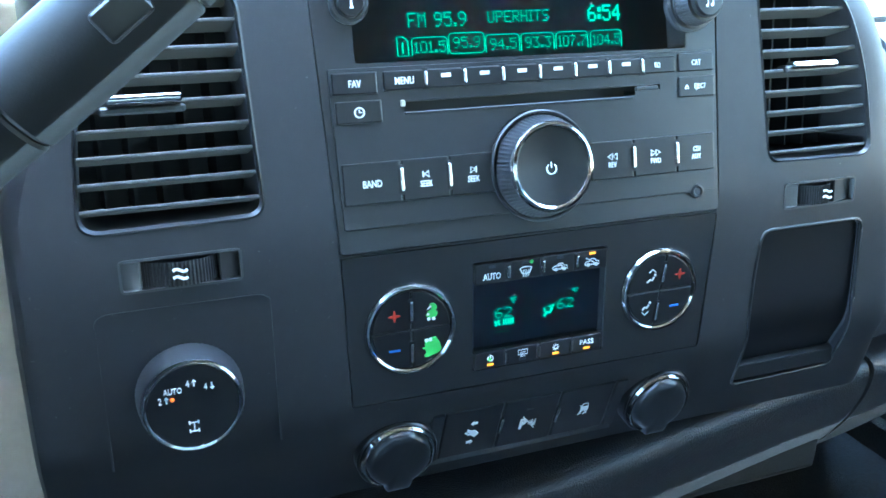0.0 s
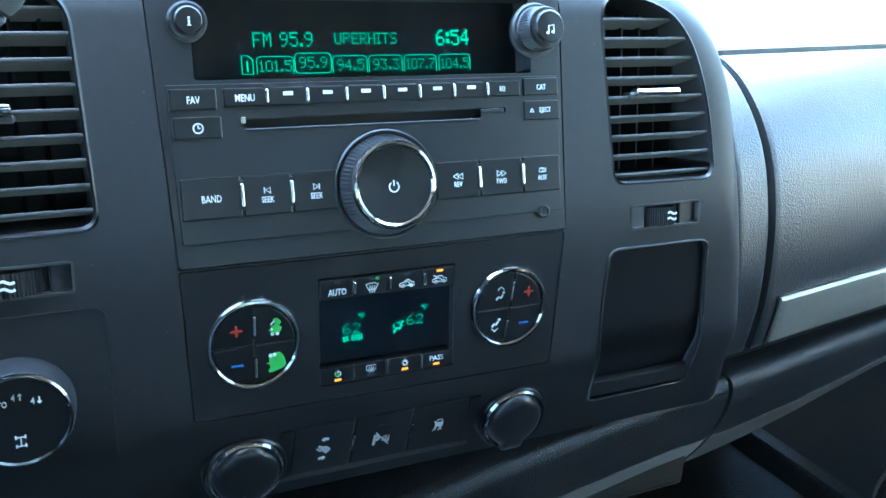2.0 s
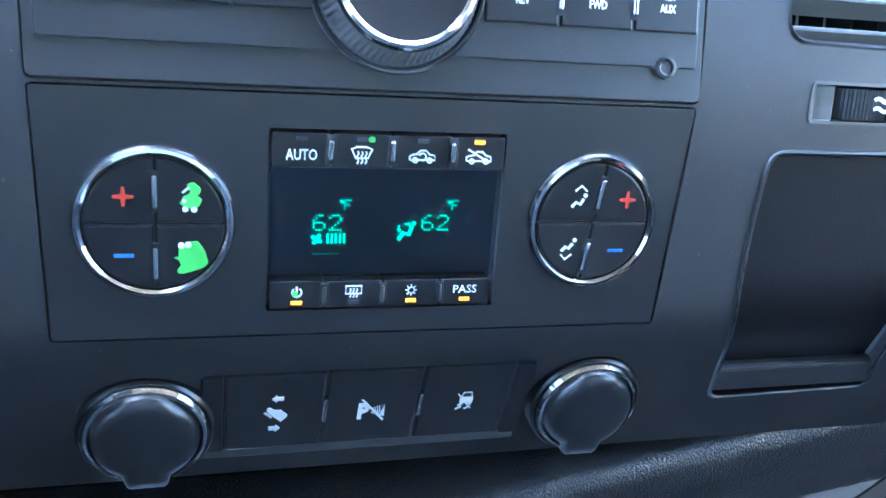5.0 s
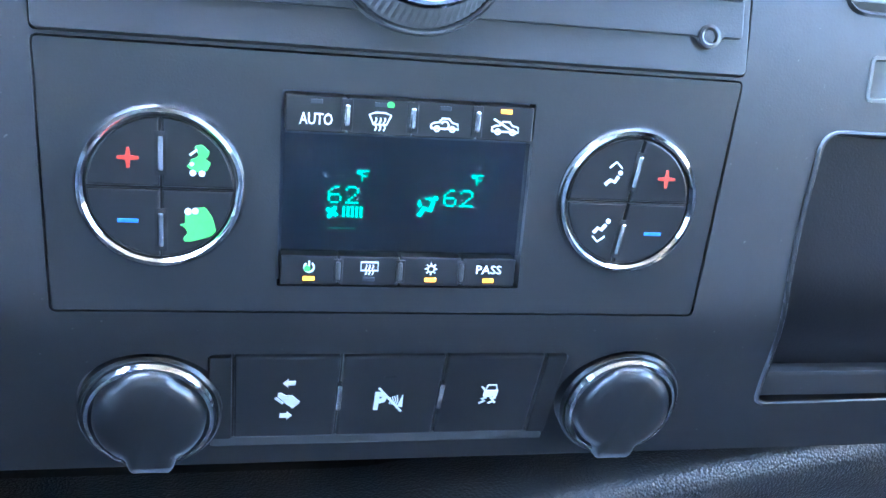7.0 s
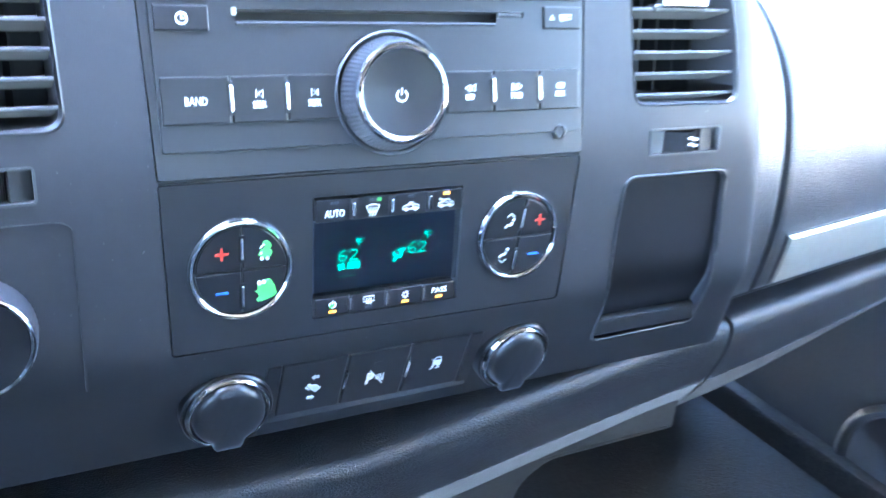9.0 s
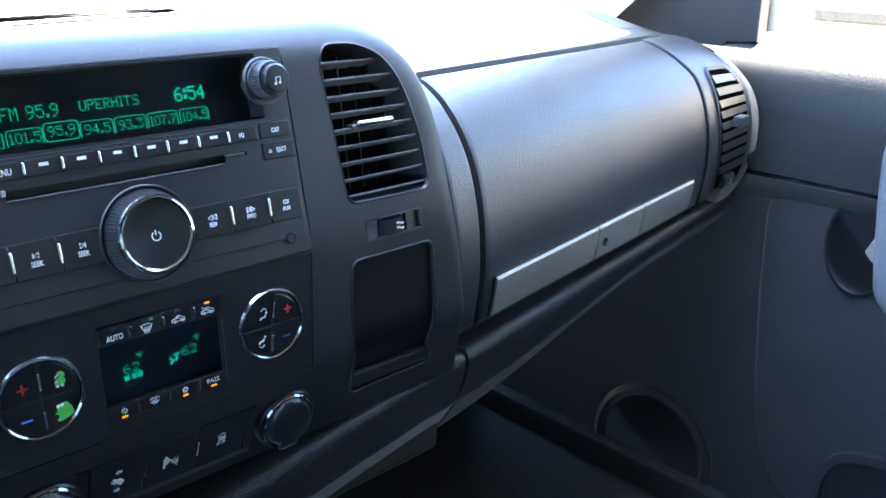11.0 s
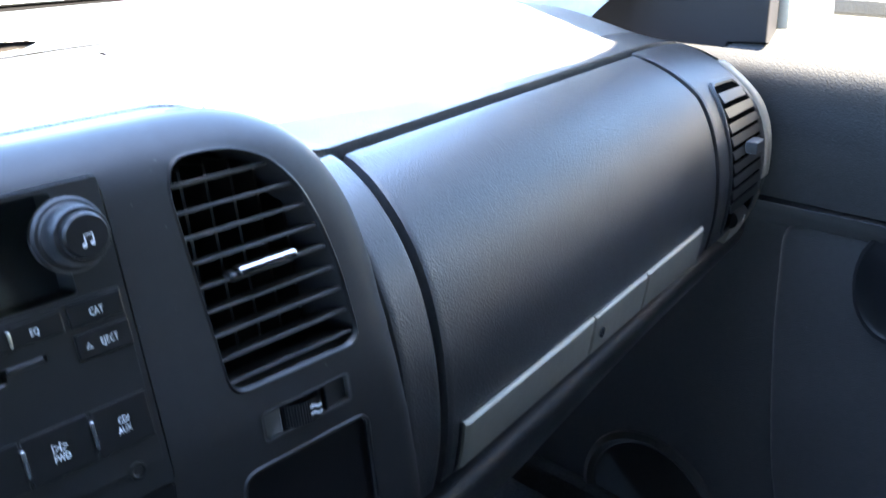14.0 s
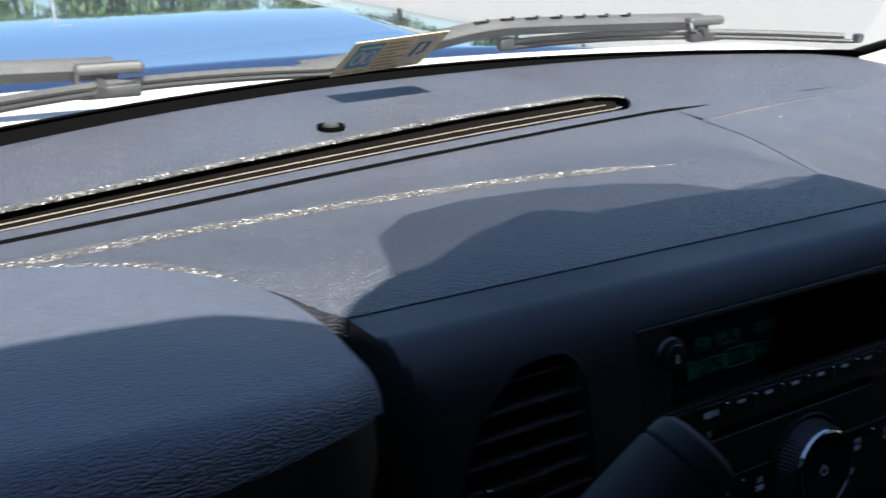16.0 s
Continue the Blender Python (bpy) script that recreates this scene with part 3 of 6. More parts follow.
# ---------- small marks shared by buttons ----------
def arc(r, a0, a1, n=16, cx=0, cy=0):
    return [(cx + r * math.cos(radians(a0 + (a1 - a0) * i / n)), cy + r * math.sin(radians(a0 + (a1 - a0) * i / n))) for i in range(n + 1)]


def sc(pts, s, dx=0.0, dy=0.0):
    return [((x + dx) * s, (y + dy) * s) for x, y in pts]


def power_mark(r, w):
    return merge(stroke(arc(r, 125, 415, 26), w), shift(box(w, r * 1.1, 0.0003, at=(0, r * 0.75, 0))))


def car_mark(s):
    """Side view of a small car in outline, s metres long."""
    body = sc([(-0.5, -0.12), (-0.5, 0.02), (-0.38, 0.08), (-0.22, 0.10), (-0.10, 0.24), (0.14, 0.24), (0.26, 0.10), (0.46, 0.06), (0.5, -0.12)], s)
    b = stroke(body + body[:1], s * 0.065)
    for x in (-0.28, 0.28):
        b = merge(b, stroke(sc(arc(0.09, 0, 360, 14, x, -0.13), s), s * 0.06, closed=False))
    return b


def screen_mark(s, rear=False):
    """Windscreen heating mark: a pane with three wavy arrows."""
    pane = [(-0.5, 0.32), (-0.22, 0.42), (0.22, 0.42), (0.5, 0.32), (0.30, -0.12), (-0.30, -0.12)] if not rear else [(-0.5, 0.35), (0.5, 0.35), (0.5, -0.15), (-0.5, -0.15)]
    b = stroke(sc(pane, s), s * 0.08, closed=True)
    for x in (-0.2, 0.0, 0.2):
        b = merge(b, stroke(sc([(x + 0.04 * math.sin(k * 1.3), 0.2 - 0.075 * k) for k in range(9)], s), s * 0.065))
    return b


def plus_mark(s, w):
    h, k = s / 2, w * 0.62
    return prism([(h, -0.6 * k), (h, 0.6 * k), (k, k), (0.6 * k, h), (-0.6 * k, h), (-k, k), (-h, 0.6 * k), (-h, -0.6 * k), (-k, -k), (-0.6 * k, -h), (0.6 * k, -h), (k, -k)], 0, 0.0003)


def flake_mark(s):
    b = stroke(sc(arc(0.28, 0, 360, 20), s), s * 0.10)
    for k in range(8):
        b = merge(b, shift(box(s * 0.2, s * 0.1, 0.0003, at=(s * 0.42, 0, 0)), turn=k * math.pi / 4))
    return b


def skip_mark(s, way):
    t = [(-0.3 * way, 0.4), (0.35 * way, 0.0), (-0.3 * way, -0.4)]
    return merge(stroke(sc(t, s), s * 0.13, closed=True), box(s * 0.13, s * 0.8, 0.0003, at=(0.5 * way * s, 0, 0)))


def double_mark(s, way):
    t = [(-0.3 * way, 0.35), (0.3 * way, 0.0), (-0.3 * way, -0.35)]
    return merge(stroke(sc(t, s, -0.32), s * 0.12, closed=True), stroke(sc(t, s, 0.32), s * 0.12, closed=True))


def chrome_pin(parent, place, u, v, h=8.0, w=2.0):
    part("chrome_divider", box(w * MM, h * MM, 0.0024, w * 0.00046, 4), PIN, parent, "thin chrome divider", m=place(u, v, 0.6))
    part("divider_slot", box((w + 1.4) * MM, (h + 2.6) * MM, 0.0006, 0.0002, 1), DARK, parent, m=place(u, v, 0.15))


# ---------- radio ----------
radio = thing("car_radio", on_radio(0, 28, -12), "black car radio with teal display, preset keys and chrome volume knob", "car radio")
window_cut = moved(prism(mm(rounded(rect(-87.5, 49.5, 83.5, 87.5), 2)), -0.017, 0.02), Matrix())
plate = prism(mm(rounded([(-101.2, -33.1), (99.9, -33.1), (101.5, 89.5), (-105.9, 89.5)], 2)), -0.024, -0.0002, 0.0004)
slot_cut = prism(mm(rounded([(-67, 27.4), (52, 27.8), (52, 30), (66.5, 30), (66.5, 32.6), (-67, 32.2)], 0.6)), -0.010, 0.01)
part("faceplate", carve(plate, [window_cut, slot_cut]), FACE, radio, m=on_radio(0, 0))
part("lower_panel", carve(prism(mm(rounded([(-98.8, -22.6), (82, -22.6), (84, -24.6), (89, -24.6), (91, -22.6), (97.5, -22.6), (98.5, 47.8), (-100.4, 47.8)], 1.2)), -0.002, 0.0009, 0.0005), [prism(mm(rounded([(-67, 27.4), (52, 27.8), (52, 30), (66.5, 30), (66.5, 32.6), (-67, 32.2)], 0.6)), -0.02, 0.02)]), FACE, radio, m=on_radio(0, 0))
part("disc_slot", prism(mm(rect(-70, 25, 70, 35)), -0.011, -0.009), DARK, radio, "disc slot", m=on_radio(0, 0))
part("slot_guide", box(0.013, 0.002, 0.002, 0.0004, 1), FACE, radio, m=on_radio(59, 31, 0.3))
part("slot_guide", box(0.0022, 0.003, 0.002, 0.0004, 1), SATIN, radio, m=on_radio(-67.5, 31.4, 0.6))
part("slot_ledge", box(0.118, 0.0012, 0.0014, 0.0004, 1), KEY, radio, m=on_radio(-8, 27.0, 0.9))
# display: glass in front, panel with lit characters behind
part("display_panel", prism(mm(rect(-88, 49, 84, 88)), -0.018, -0.0165), LCD, radio, "unlit black display panel", m=on_radio(0, 0))
part("display_window", prism(mm(rounded(rect(-87.2, 49.8, 83.2, 87.2), 2)), -0.0009, -0.0003), SMOKED, radio, "smoked display window", m=on_radio(0, 0)).visible_shadow = False
DEEP = -15.6


def lit(text, cap, u, v, width, name="display_text", bold=False):
    part(name, dot_text(text, cap * MM, width * MM, bold=bold), LIT, radio, "lit teal characters", m=on_radio(u, v, DEEP), smooth=False)


lit("FM 95.9", 7.0, -42.2, 67.2, 29)
lit("UPERHITS", 5.6, -0.5, 67.6, 32.5)
lit("6:54", 8.0, 46.5, 67.8, 18.5, bold=True)
for text, u in (("101.5", -46.6), ("95.9", -28.2), ("94.5", -9.4), ("93.3", 9.2), ("107.7", 28.0), ("104.5", 47.2)):
    lit(text, 5.4, u, 55.0 if text != "95.9" else 56.4, 15.6 if len(text) == 5 else 14.0, "preset_text")
    if text == "95.9":
        tabbed = rounded(rect(u - 9, 51.4, u + 9, 60.8), 2.2, 4)
        part("preset_frame", stroke(mm([(x - u, y - 56) for x, y in tabbed]), 0.00042, closed=True), LIT, radio, m=on_radio(u, 56, DEEP))
    else:
        tabbed = rounded([(u - 9, 51.2), (u - 9, 59.4), (u + 8.6, 59.4), (u + 8.6, 51.2)], [0, 2.2, 2.2, 0], 4)
        part("preset_frame", stroke(mm([(x - u, y - 56) for x, y in tabbed]), 0.00036), LIT, radio, m=on_radio(u, 56, DEEP))
page = rounded([(-62.6, 51.4), (-62.6, 60), (-59.6, 60), (-57.4, 58), (-57.4, 51.4)], 0)
part("page_mark", merge(stroke(mm([(x + 60, y - 55) for x, y in page]), 0.00045, closed=True), box(0.0008, 0.005, 0.0003)), LIT, radio, m=on_radio(-60, 55, DEEP))


def radio_key(name, u0, v0, u1, v1, mark, dv=0.0, du=0.0, proud=1.9):
    cu, cv = (u0 + u1) / 2, (v0 + v1) / 2
    b = prism(mm(rounded(rect(u0 - cu + 0.45, v0 - cv + 0.45, u1 - cu - 0.45, v1 - cv - 0.45), 0.7, 3)), -0.004, proud * MM, 0.0006)
    k = part(name, b, KEY, radio, m=on_radio(cu, cv), smooth=False)
    for bm, x, y in mark:
        part("mark", bm, WHITE, k, "white printed mark", m=on_radio(cu + x, cv + y, proud + 0.1), smooth=False)


radio_key("preset_key", -99.5, 35.8, -78.3, 46.2, [(letters("FAV", 0.0032, 0.00004), 0, 0)])
radio_key("preset_key", -98.8, 23.4, -77.0, 34.0, [(merge(stroke(arc(0.0021, 0, 360, 22), 0.0006), stroke([(0, 0.0014), (0, 0), (0.0011, 0)], 0.0005)), 0, 0)])
edges = [-76.2, -56.3, -37.4, -18.5, 0.3, 19.0, 37.5, 56.0, 75.5]
for i, (a, b) in enumerate(zip(edges, edges[1:])):
    mark = [(letters("MENU", 0.0032, 0.00004), 0, 0)] if i == 0 else [(letters("EQ", 0.0024, 0.00003), -1, 0)] if i == 7 else [(box(0.0046, 0.0017, 0.0003), 0.4, 1.4)]
    radio_key("preset_key", a, 36.6 + 0.1 * i, b, 46.0, mark)
    if i:
        chrome_pin(radio, lambda u, v, w: on_radio(u, v, w + 1.4), a, 41.8, 6.6, 1.7)
radio_key("preset_key", 76.6, 37.2, 98.2, 47.0, [(letters("CAT", 0.0027, 0.00003), 0, 0)])
radio_key("preset_key", 76.6, 24.6, 98.6, 35.6, [(letters("EJECT", 0.0026, 0.0, squeeze=0.62, spacing=1.18), 1.7, 0), (stroke([(-0.0011, -0.0007), (0, 0.0011), (0.0011, -0.0007)], 0.0005, closed=True), -6.2, 0.1)])
keys = [(-98.4, -71.0, [(letters("BAND", 0.0032, 0.00004), 0, 0)]),
        (-71.0, -48.0, [(letters("SEEK", 0.0027, 0.00003), 0, -2.0), (skip_mark(0.0034, -1), 0.3, 2.2)]),
        (-48.0, -24.8, [(letters("SEEK", 0.0027, 0.00003), 0, -2.0), (skip_mark(0.0034, 1), -0.3, 2.2)]),
        (24.8, 49.2, [(letters("REV", 0.0026, 0.00003), 0, -2.0), (double_mark(0.0042, -1), 0, 1.9)]),
        (49.2, 74.2, [(letters("FWD", 0.0026, 0.00003), 0, -2.0), (double_mark(0.0042, 1), 0, 1.9)]),
        (74.2, 97.2, [(letters("CD/", 0.0025, 0.00003), 0.4, 2.0), (letters("AUX", 0.0025, 0.00003), 0, -1.8)])]
for a, b, mark in keys:
    radio_key("function_key", a, -12.2, b, 7.2, mark)
for u in (-71.0, -48.0, 49.2, 74.2):
    chrome_pin(radio, lambda a, b, w: on_radio(a, b, w + 1.5), u, -1.8, 11.0, 1.9)
part("aux_socket", lathe([(0.0036, 0), (0.0036, 0.0013), (0.0026, 0.0015), (0.0019, 0.0012), (0.0019, -0.004)], 24, True), KEY, radio, "round auxiliary socket", m=on_radio(86.5, -22.4))
part("socket_hole", lathe([(0.0018, 0), (0.0018, 0.0009)], 16), DARK, radio, m=on_radio(86.5, -22.4, 0.2))
# volume knob
knob = part("volume_knob", lathe([(0.0245, -0.002), (0.0245, 0.001, 1), (0.0236, 0.0028, 1), (0.0222, 0.0095, 1), (0.0213, 0.0112), (0.0205, 0.0116), (0.0186, 0.0100), (0.0003, 0.0085)], 144, rib=0.00045), KNOB, radio, "knurled black volume knob", m=on_radio(-1.2, -1.9, 0.8))
part("chrome_ring", lathe([(0.0210, 0.0100), (0.0211, 0.0118), (0.0205, 0.0130), (0.0194, 0.0133), (0.0184, 0.0126), (0.0181, 0.0112)], 72, True), CHROME, knob, "polished chrome ring", m=on_radio(-1.2, -1.9, 0.8))
part("knob_cap", lathe([(0.0183, 0.010), (0.0183, 0.0118), (0.0160, 0.0115), (0.0080, 0.0106), (0.0004, 0.0103)], 64), KEY, knob, "dished black cap", m=on_radio(-1.2, -1.9, 0.8))
part("power_mark", power_mark(0.0024, 0.0006), WHITE, knob, m=on_radio(-1.2, -1.9, 11.4), smooth=False)
part("knob_well", lathe([(0.0266, -0.001), (0.0264, 0.0022), (0.0258, 0.0028), (0.0250, 0.0026), (0.0246, -0.001)], 64, True), FACE, radio, m=on_radio(-1.2, -1.9, 0.3))
# information and tuning knobs
info = part("info_button", lathe([(0.0088, -0.002), (0.0088, 0.0012), (0.0078, 0.0026), (0.0066, 0.0028), (0.0064, 0.001)], 40, True), FACE, radio, "round information button", m=on_radio(-88.4, 74.6))
part("button_cap", lathe([(0.0062, 0), (0.0061, 0.0048), (0.0054, 0.0055), (0.0003, 0.0057)], 32), KEY, info, m=on_radio(-88.4, 74.6))
part("mark", merge(box(0.0010, 0.0024, 0.0003, at=(0, -0.0006, 0)), box(0.0010, 0.0010, 0.0003, at=(0, 0.0014, 0)), box(0.0018, 0.0005, 0.0003, at=(0, -0.0017, 0))), WHITE, info, m=on_radio(-88.4, 74.6, 5.9), smooth=False)
tune = part("tuning_knob", lathe([(0.0140, -0.002), (0.0140, 0.0012), (0.0130, 0.0024), (0.0118, 0.0026), (0.0114, 0.0032, 1), (0.0106, 0.0115, 1), (0.0100, 0.0122), (0.0088, 0.0124)], 96, rib=0.0004), KNOB, radio, "stepped black tuning knob", m=on_radio(86.2, 70.6))
part("knob_cap", lathe([(0.0086, 0.010), (0.0083, 0.0150), (0.0074, 0.0159), (0.0003, 0.0161)], 40), KEY, tune, m=on_radio(86.2, 70.6))
note = merge(stroke([(-0.0013, -0.0014), (-0.0013, 0.0018), (0.0017, 0.0022), (0.0017, -0.0010)], 0.0005), shift(lathe([(0.0008, 0), (0.0008, 0.0003)], 12), -0.0019, -0.0016), shift(lathe([(0.0008, 0), (0.0008, 0.0003)], 12), 0.0011, -0.0012))
part("mark", note, WHITE, tune, m=on_radio(86.2, 70.6, 16.2), smooth=False)

# ---------- climate control ----------
climate = thing("climate_control", on_climate(0, -72, -10), "black climate control panel with round dials and teal display", "climate control")
part("faceplate", carve(prism(mm(rounded([(-98.7, -109.3), (94.7, -109.9), (99.7, -35.2), (-101.1, -35.2)], 1.5)), -0.018, -0.0003, 0.0004), [prism(mm(rounded(rect(-37.6, -101.6, 35.4, -45.2), 1)), -0.010, 0.01)]), FACE, climate, m=on_climate(0, 0))
part("display_panel", prism(mm(rect(-37.5, -101.5, 35.3, -45.3)), -0.0105, -0.0065), LCDBLUE, climate, "black display panel", m=on_climate(0, 0))
part("display_window", prism(mm(rect(-36.6, -90.9, 34.6, -57.0)), -0.0012, -0.0006), SMOKED, climate, "glossy display window", m=on_climate(0, 0)).visible_shadow = False


def climate_text(text, cap, u, v, width):
    part("display_text", dot_text(text, cap * MM, width * MM, 0.66), LITC, climate, "lit teal characters", m=on_climate(u, v, -5.8), smooth=False)


for u in (-18.9, 15.6):
    climate_text("62", 5.4, u, -74.3, 9.2)
    climate_text("F", 3.4, u + 6.2, -68.6, 2.4)
    part("degree_mark", stroke(arc(0.00045, 0, 360, 10), 0.00025), LITC, climate, m=on_climate(u + 4.3, -67.6, -5.8))
fan = None
for k in range(4):
    blade = shift(box(0.0015, 0.0011, 0.0003, 0.0001, 1, at=(0.0011, 0.0003, 0)), turn=k * math.pi / 2 + math.pi / 4)
    fan = merge(fan, blade) if fan else blade
part("fan_mark", fan, LITC, climate, m=on_climate(-22.0, -79.6, -5.8), smooth=False)
bars = None
for k in range(5):
    b = box(0.00058, 0.0032, 0.0003, at=(0.00128 * k, 0, 0))
    bars = merge(bars, b) if bars else b
part("fan_bars", bars, LITC, climate, m=on_climate(-18.6, -79.4, -5.8), smooth=False)
# Seated figure with two airflow arrows.
man = None
for bm in (shift(lathe([(0.0007, 0), (0.0007, 0.0003)], 12), 0.0025, 0.0027), stroke(mm([(1.9, 1.7), (1.0, -1.1), (-0.9, -0.4), (-2.3, -2.8)]), 0.0012), stroke(mm([(-0.6, 2.45), (0.7, 2.45)]), 0.0004), prism(mm([(0.6, 1.8), (1.5, 2.45), (0.6, 3.1)]), 0, 0.0003), stroke(mm([(-2.3, 2.1), (-2.3, 0.7)]), 0.0004), prism(mm([(-3.0, 0.8), (-2.3, -0.2), (-1.6, 0.8)]), 0, 0.0003)):
    man = merge(man, bm) if man else bm
part("airflow_figure", man, LITC, climate, m=on_climate(6.2, -77.2, -5.8), smooth=False)
part("ghost_bar", box(0.0085, 0.0003, 0.0003), DIM, climate, m=on_climate(-19, -84.4, -5.8), smooth=False)


def climate_key(u0, v0, u1, v1, mark, led=0, led_v=0.0, mark_v=0.0):
    cu, cv = (u0 + u1) / 2, (v0 + v1) / 2
    k = part("climate_key", prism(mm(rounded(rect(u0 - cu + 0.2, v0 - cv + 0.2, u1 - cu - 0.2, v1 - cv - 0.2), 0.5, 3)), -0.006, 0.0011, 0.0004), KEY, climate, m=on_climate(cu, cv, -0.4), smooth=False)
    part("mark", mark, WHITE, k, "white printed mark", m=on_climate(cu, cv + mark_v, 0.85), smooth=False)
    part("indicator", box(0.0034, 0.0012, 0.0004, 0.0001, 1), AMBER if led else LCD, k, "lit amber indicator" if led else "", m=on_climate(cu, cv + led_v, 0.8), smooth=False)
    return k


top = [-36.8, -19.6, -1.1, 17.7, 34.8]
swirl = merge(car_mark(0.0080), stroke(arc(0.0011, -120, 160, 12), 0.0005))
cross = merge(car_mark(0.0080), stroke([(-0.0036, 0.0026), (0.0034, -0.0014)], 0.0006))
for i, (mk, on) in enumerate(((letters("AUTO", 0.0032, 0.00003), 0), (screen_mark(0.0062), 0), (swirl, 0), (cross, 1))):
    climate_key(top[i], -56.4, top[i + 1], -45.8, mk, on, 3.4, -1.4)
    if i:
        chrome_pin(climate, lambda a, b, w: on_climate(a, b, w + 0.6), top[i], -51, 6.4, 1.8)
part("paint_dab", prism(mm(rounded([(-1, -0.7), (0.9, -0.8), (1.1, 0.5), (0.1, 1.0), (-1.0, 0.6)], 0.4)), 0, 0.0003), PAINTGREEN, climate, "green paint dab", m=on_climate(-7.6, -47.6, 1.2))
low = [-36.9, -20.1, -1.8, 16.8, 33.8]
for i, (mk, on) in enumerate(((power_mark(0.0014, 0.0005), 1), (screen_mark(0.0050, True), 0), (flake_mark(0.0036), 1), (letters("PASS", 0.0026, 0.00001, squeeze=1.05), 1))):
    climate_key(low[i], -100.6, low[i + 1], -91.4, mk, on, -2.5, 0.9)
    if i:
        part("divider_slot", box(0.0028, 0.0070, 0.0006, 0.0002, 1), DARK, climate, m=on_climate(low[i], -96, 0.75))
        part("dark_divider", box(0.0013, 0.0056, 0.0012, 0.0005, 2), SLAT, climate, "dark divider", m=on_climate(low[i], -96, 1.0))
part("paint_dab", prism(mm(rounded([(-1, -0.8), (0.6, -0.9), (0.8, 0.5), (-0.2, 0.9), (-1.1, 0.4)], 0.4)), 0, 0.0003), PAINTGREEN, climate, "green paint dab", m=on_climate(-28.9, -95.4, 1.1))


def climate_dial(cu, cv, tilt):
    d = part("dial", lathe([(0.0226, -0.004), (0.0226, 0.0008), (0.0218, 0.0022), (0.0208, 0.0024), (0.0200, 0.0016), (0.0197, -0.001)], 80, True), CHROME, climate, "round dial with polished chrome ring", m=on_climate(cu, cv))
    part("dial_floor", lathe([(0.0200, -0.003), (0.0200, 0.0003)], 64), DARK, d, m=on_climate(cu, cv))
    bounds = [0, 90 - tilt, 180, 270 - tilt, 360]
    for lo, hi in zip(bounds, bounds[1:]):
        mid = radians((lo + hi) / 2)
        q = [(0.5 * math.cos(mid), 0.5 * math.sin(mid))] + [(19.3 * math.cos(a), 19.3 * math.sin(a)) for a in [radians(lo + 1 + (hi - lo - 2) * k / 14) for k in range(15)]]
        part("quarter_key", prism(mm(q), -0.002, 0.0016, 0.0005), KEY, d, m=on_climate(cu, cv), smooth=False)
    lean = pose(0, 0, 0, 0, 0, -tilt)
    for along_v in (9.4, -11.7):
        at_u, at_v = along_v * math.sin(radians(tilt)), along_v * math.cos(radians(tilt))
        part("chrome_divider", box(0.0018, 0.0100, 0.0020, 0.0007, 2), PIN, d, "thin chrome divider", m=on_climate(cu + at_u, cv + at_v, 1.7) @ lean)
        part("divider_slot", box(0.0032, 0.0120, 0.0006), DARK, d, m=on_climate(cu + at_u, cv + at_v, 1.5) @ lean)
    return d


left = climate_dial(-69.3, -73.2, 0)
right = climate_dial(67.2, -72.8, 8)
for d, u, w in ((left, -77.7, -77.9), (right, 78.4, 76.3)):
    part("warmer_mark", plus_mark(0.0056, 0.0010), RED, d, "red plus mark", m=on_climate(u, -65.3, 1.75), smooth=False)
    part("cooler_mark", box(0.0054, 0.0010, 0.0003), BLUE, d, "blue minus mark", m=on_climate(w, -82.6, 1.75), smooth=False)


def seated_figure_mark(head, body, wedge):
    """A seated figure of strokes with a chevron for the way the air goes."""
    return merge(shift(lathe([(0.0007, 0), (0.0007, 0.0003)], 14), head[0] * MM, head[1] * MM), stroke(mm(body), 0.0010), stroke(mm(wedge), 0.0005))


part("mark", seated_figure_mark((-4.0, 8.9), [(-4.5, 7.8), (-5.5, 6.0), (-7.0, 6.6), (-8.5, 5.1)], [(-7.6, 10.4), (-5.6, 12.1), (-3.6, 10.3)]), WHITE, right, m=on_climate(67.2, -72.8, 1.75), smooth=False)
part("mark", seated_figure_mark((-6.0, -6.1), [(-6.6, -7.2), (-7.9, -8.9), (-9.0, -8.3), (-10.4, -9.8)], [(-10.5, -10.9), (-8.8, -12.6), (-6.6, -10.9)]), WHITE, right, m=on_climate(67.2, -72.8, 1.75), smooth=False)

UPPER_DAB = [(-0.8, 4.3), (1, 4.6), (2.9, 2.7), (2.4, 1.2), (1.6, 0.8), (3.2, -0.4), (2.3, -2.4), (1, -3), (-1.4, -2.7), (-3.2, -1.5), (-2.3, -0.6), (-2.1, 0.45), (-1.1, 0.8), (0, 1.6), (-0.4, 2.7), (-1.1, 3.6)]
LOWER_DAB = [(-5.5, 0.1), (-3.9, 0.4), (-4, 1.7), (-3.9, 3.3), (-0.6, 4.9), (1.3, 5.1), (3.3, 2.4), (4.3, -1.5), (3, -3), (0, -4), (-2.4, -4.7), (-4.2, -4.7), (-4.5, -3.7), (-3.3, -2.4), (-3.9, -0.8)]
for u, v, dab in ((-59.4, -65.6, UPPER_DAB), (-58.9, -83.4, LOWER_DAB)):
    part("paint_dab", prism(mm(rounded(dab, 0.4, 3)), 0, 0.0004, 0.00003), PAINTGREEN, left, "thick green paint over the fan mark", m=on_climate(u, v, 1.7))
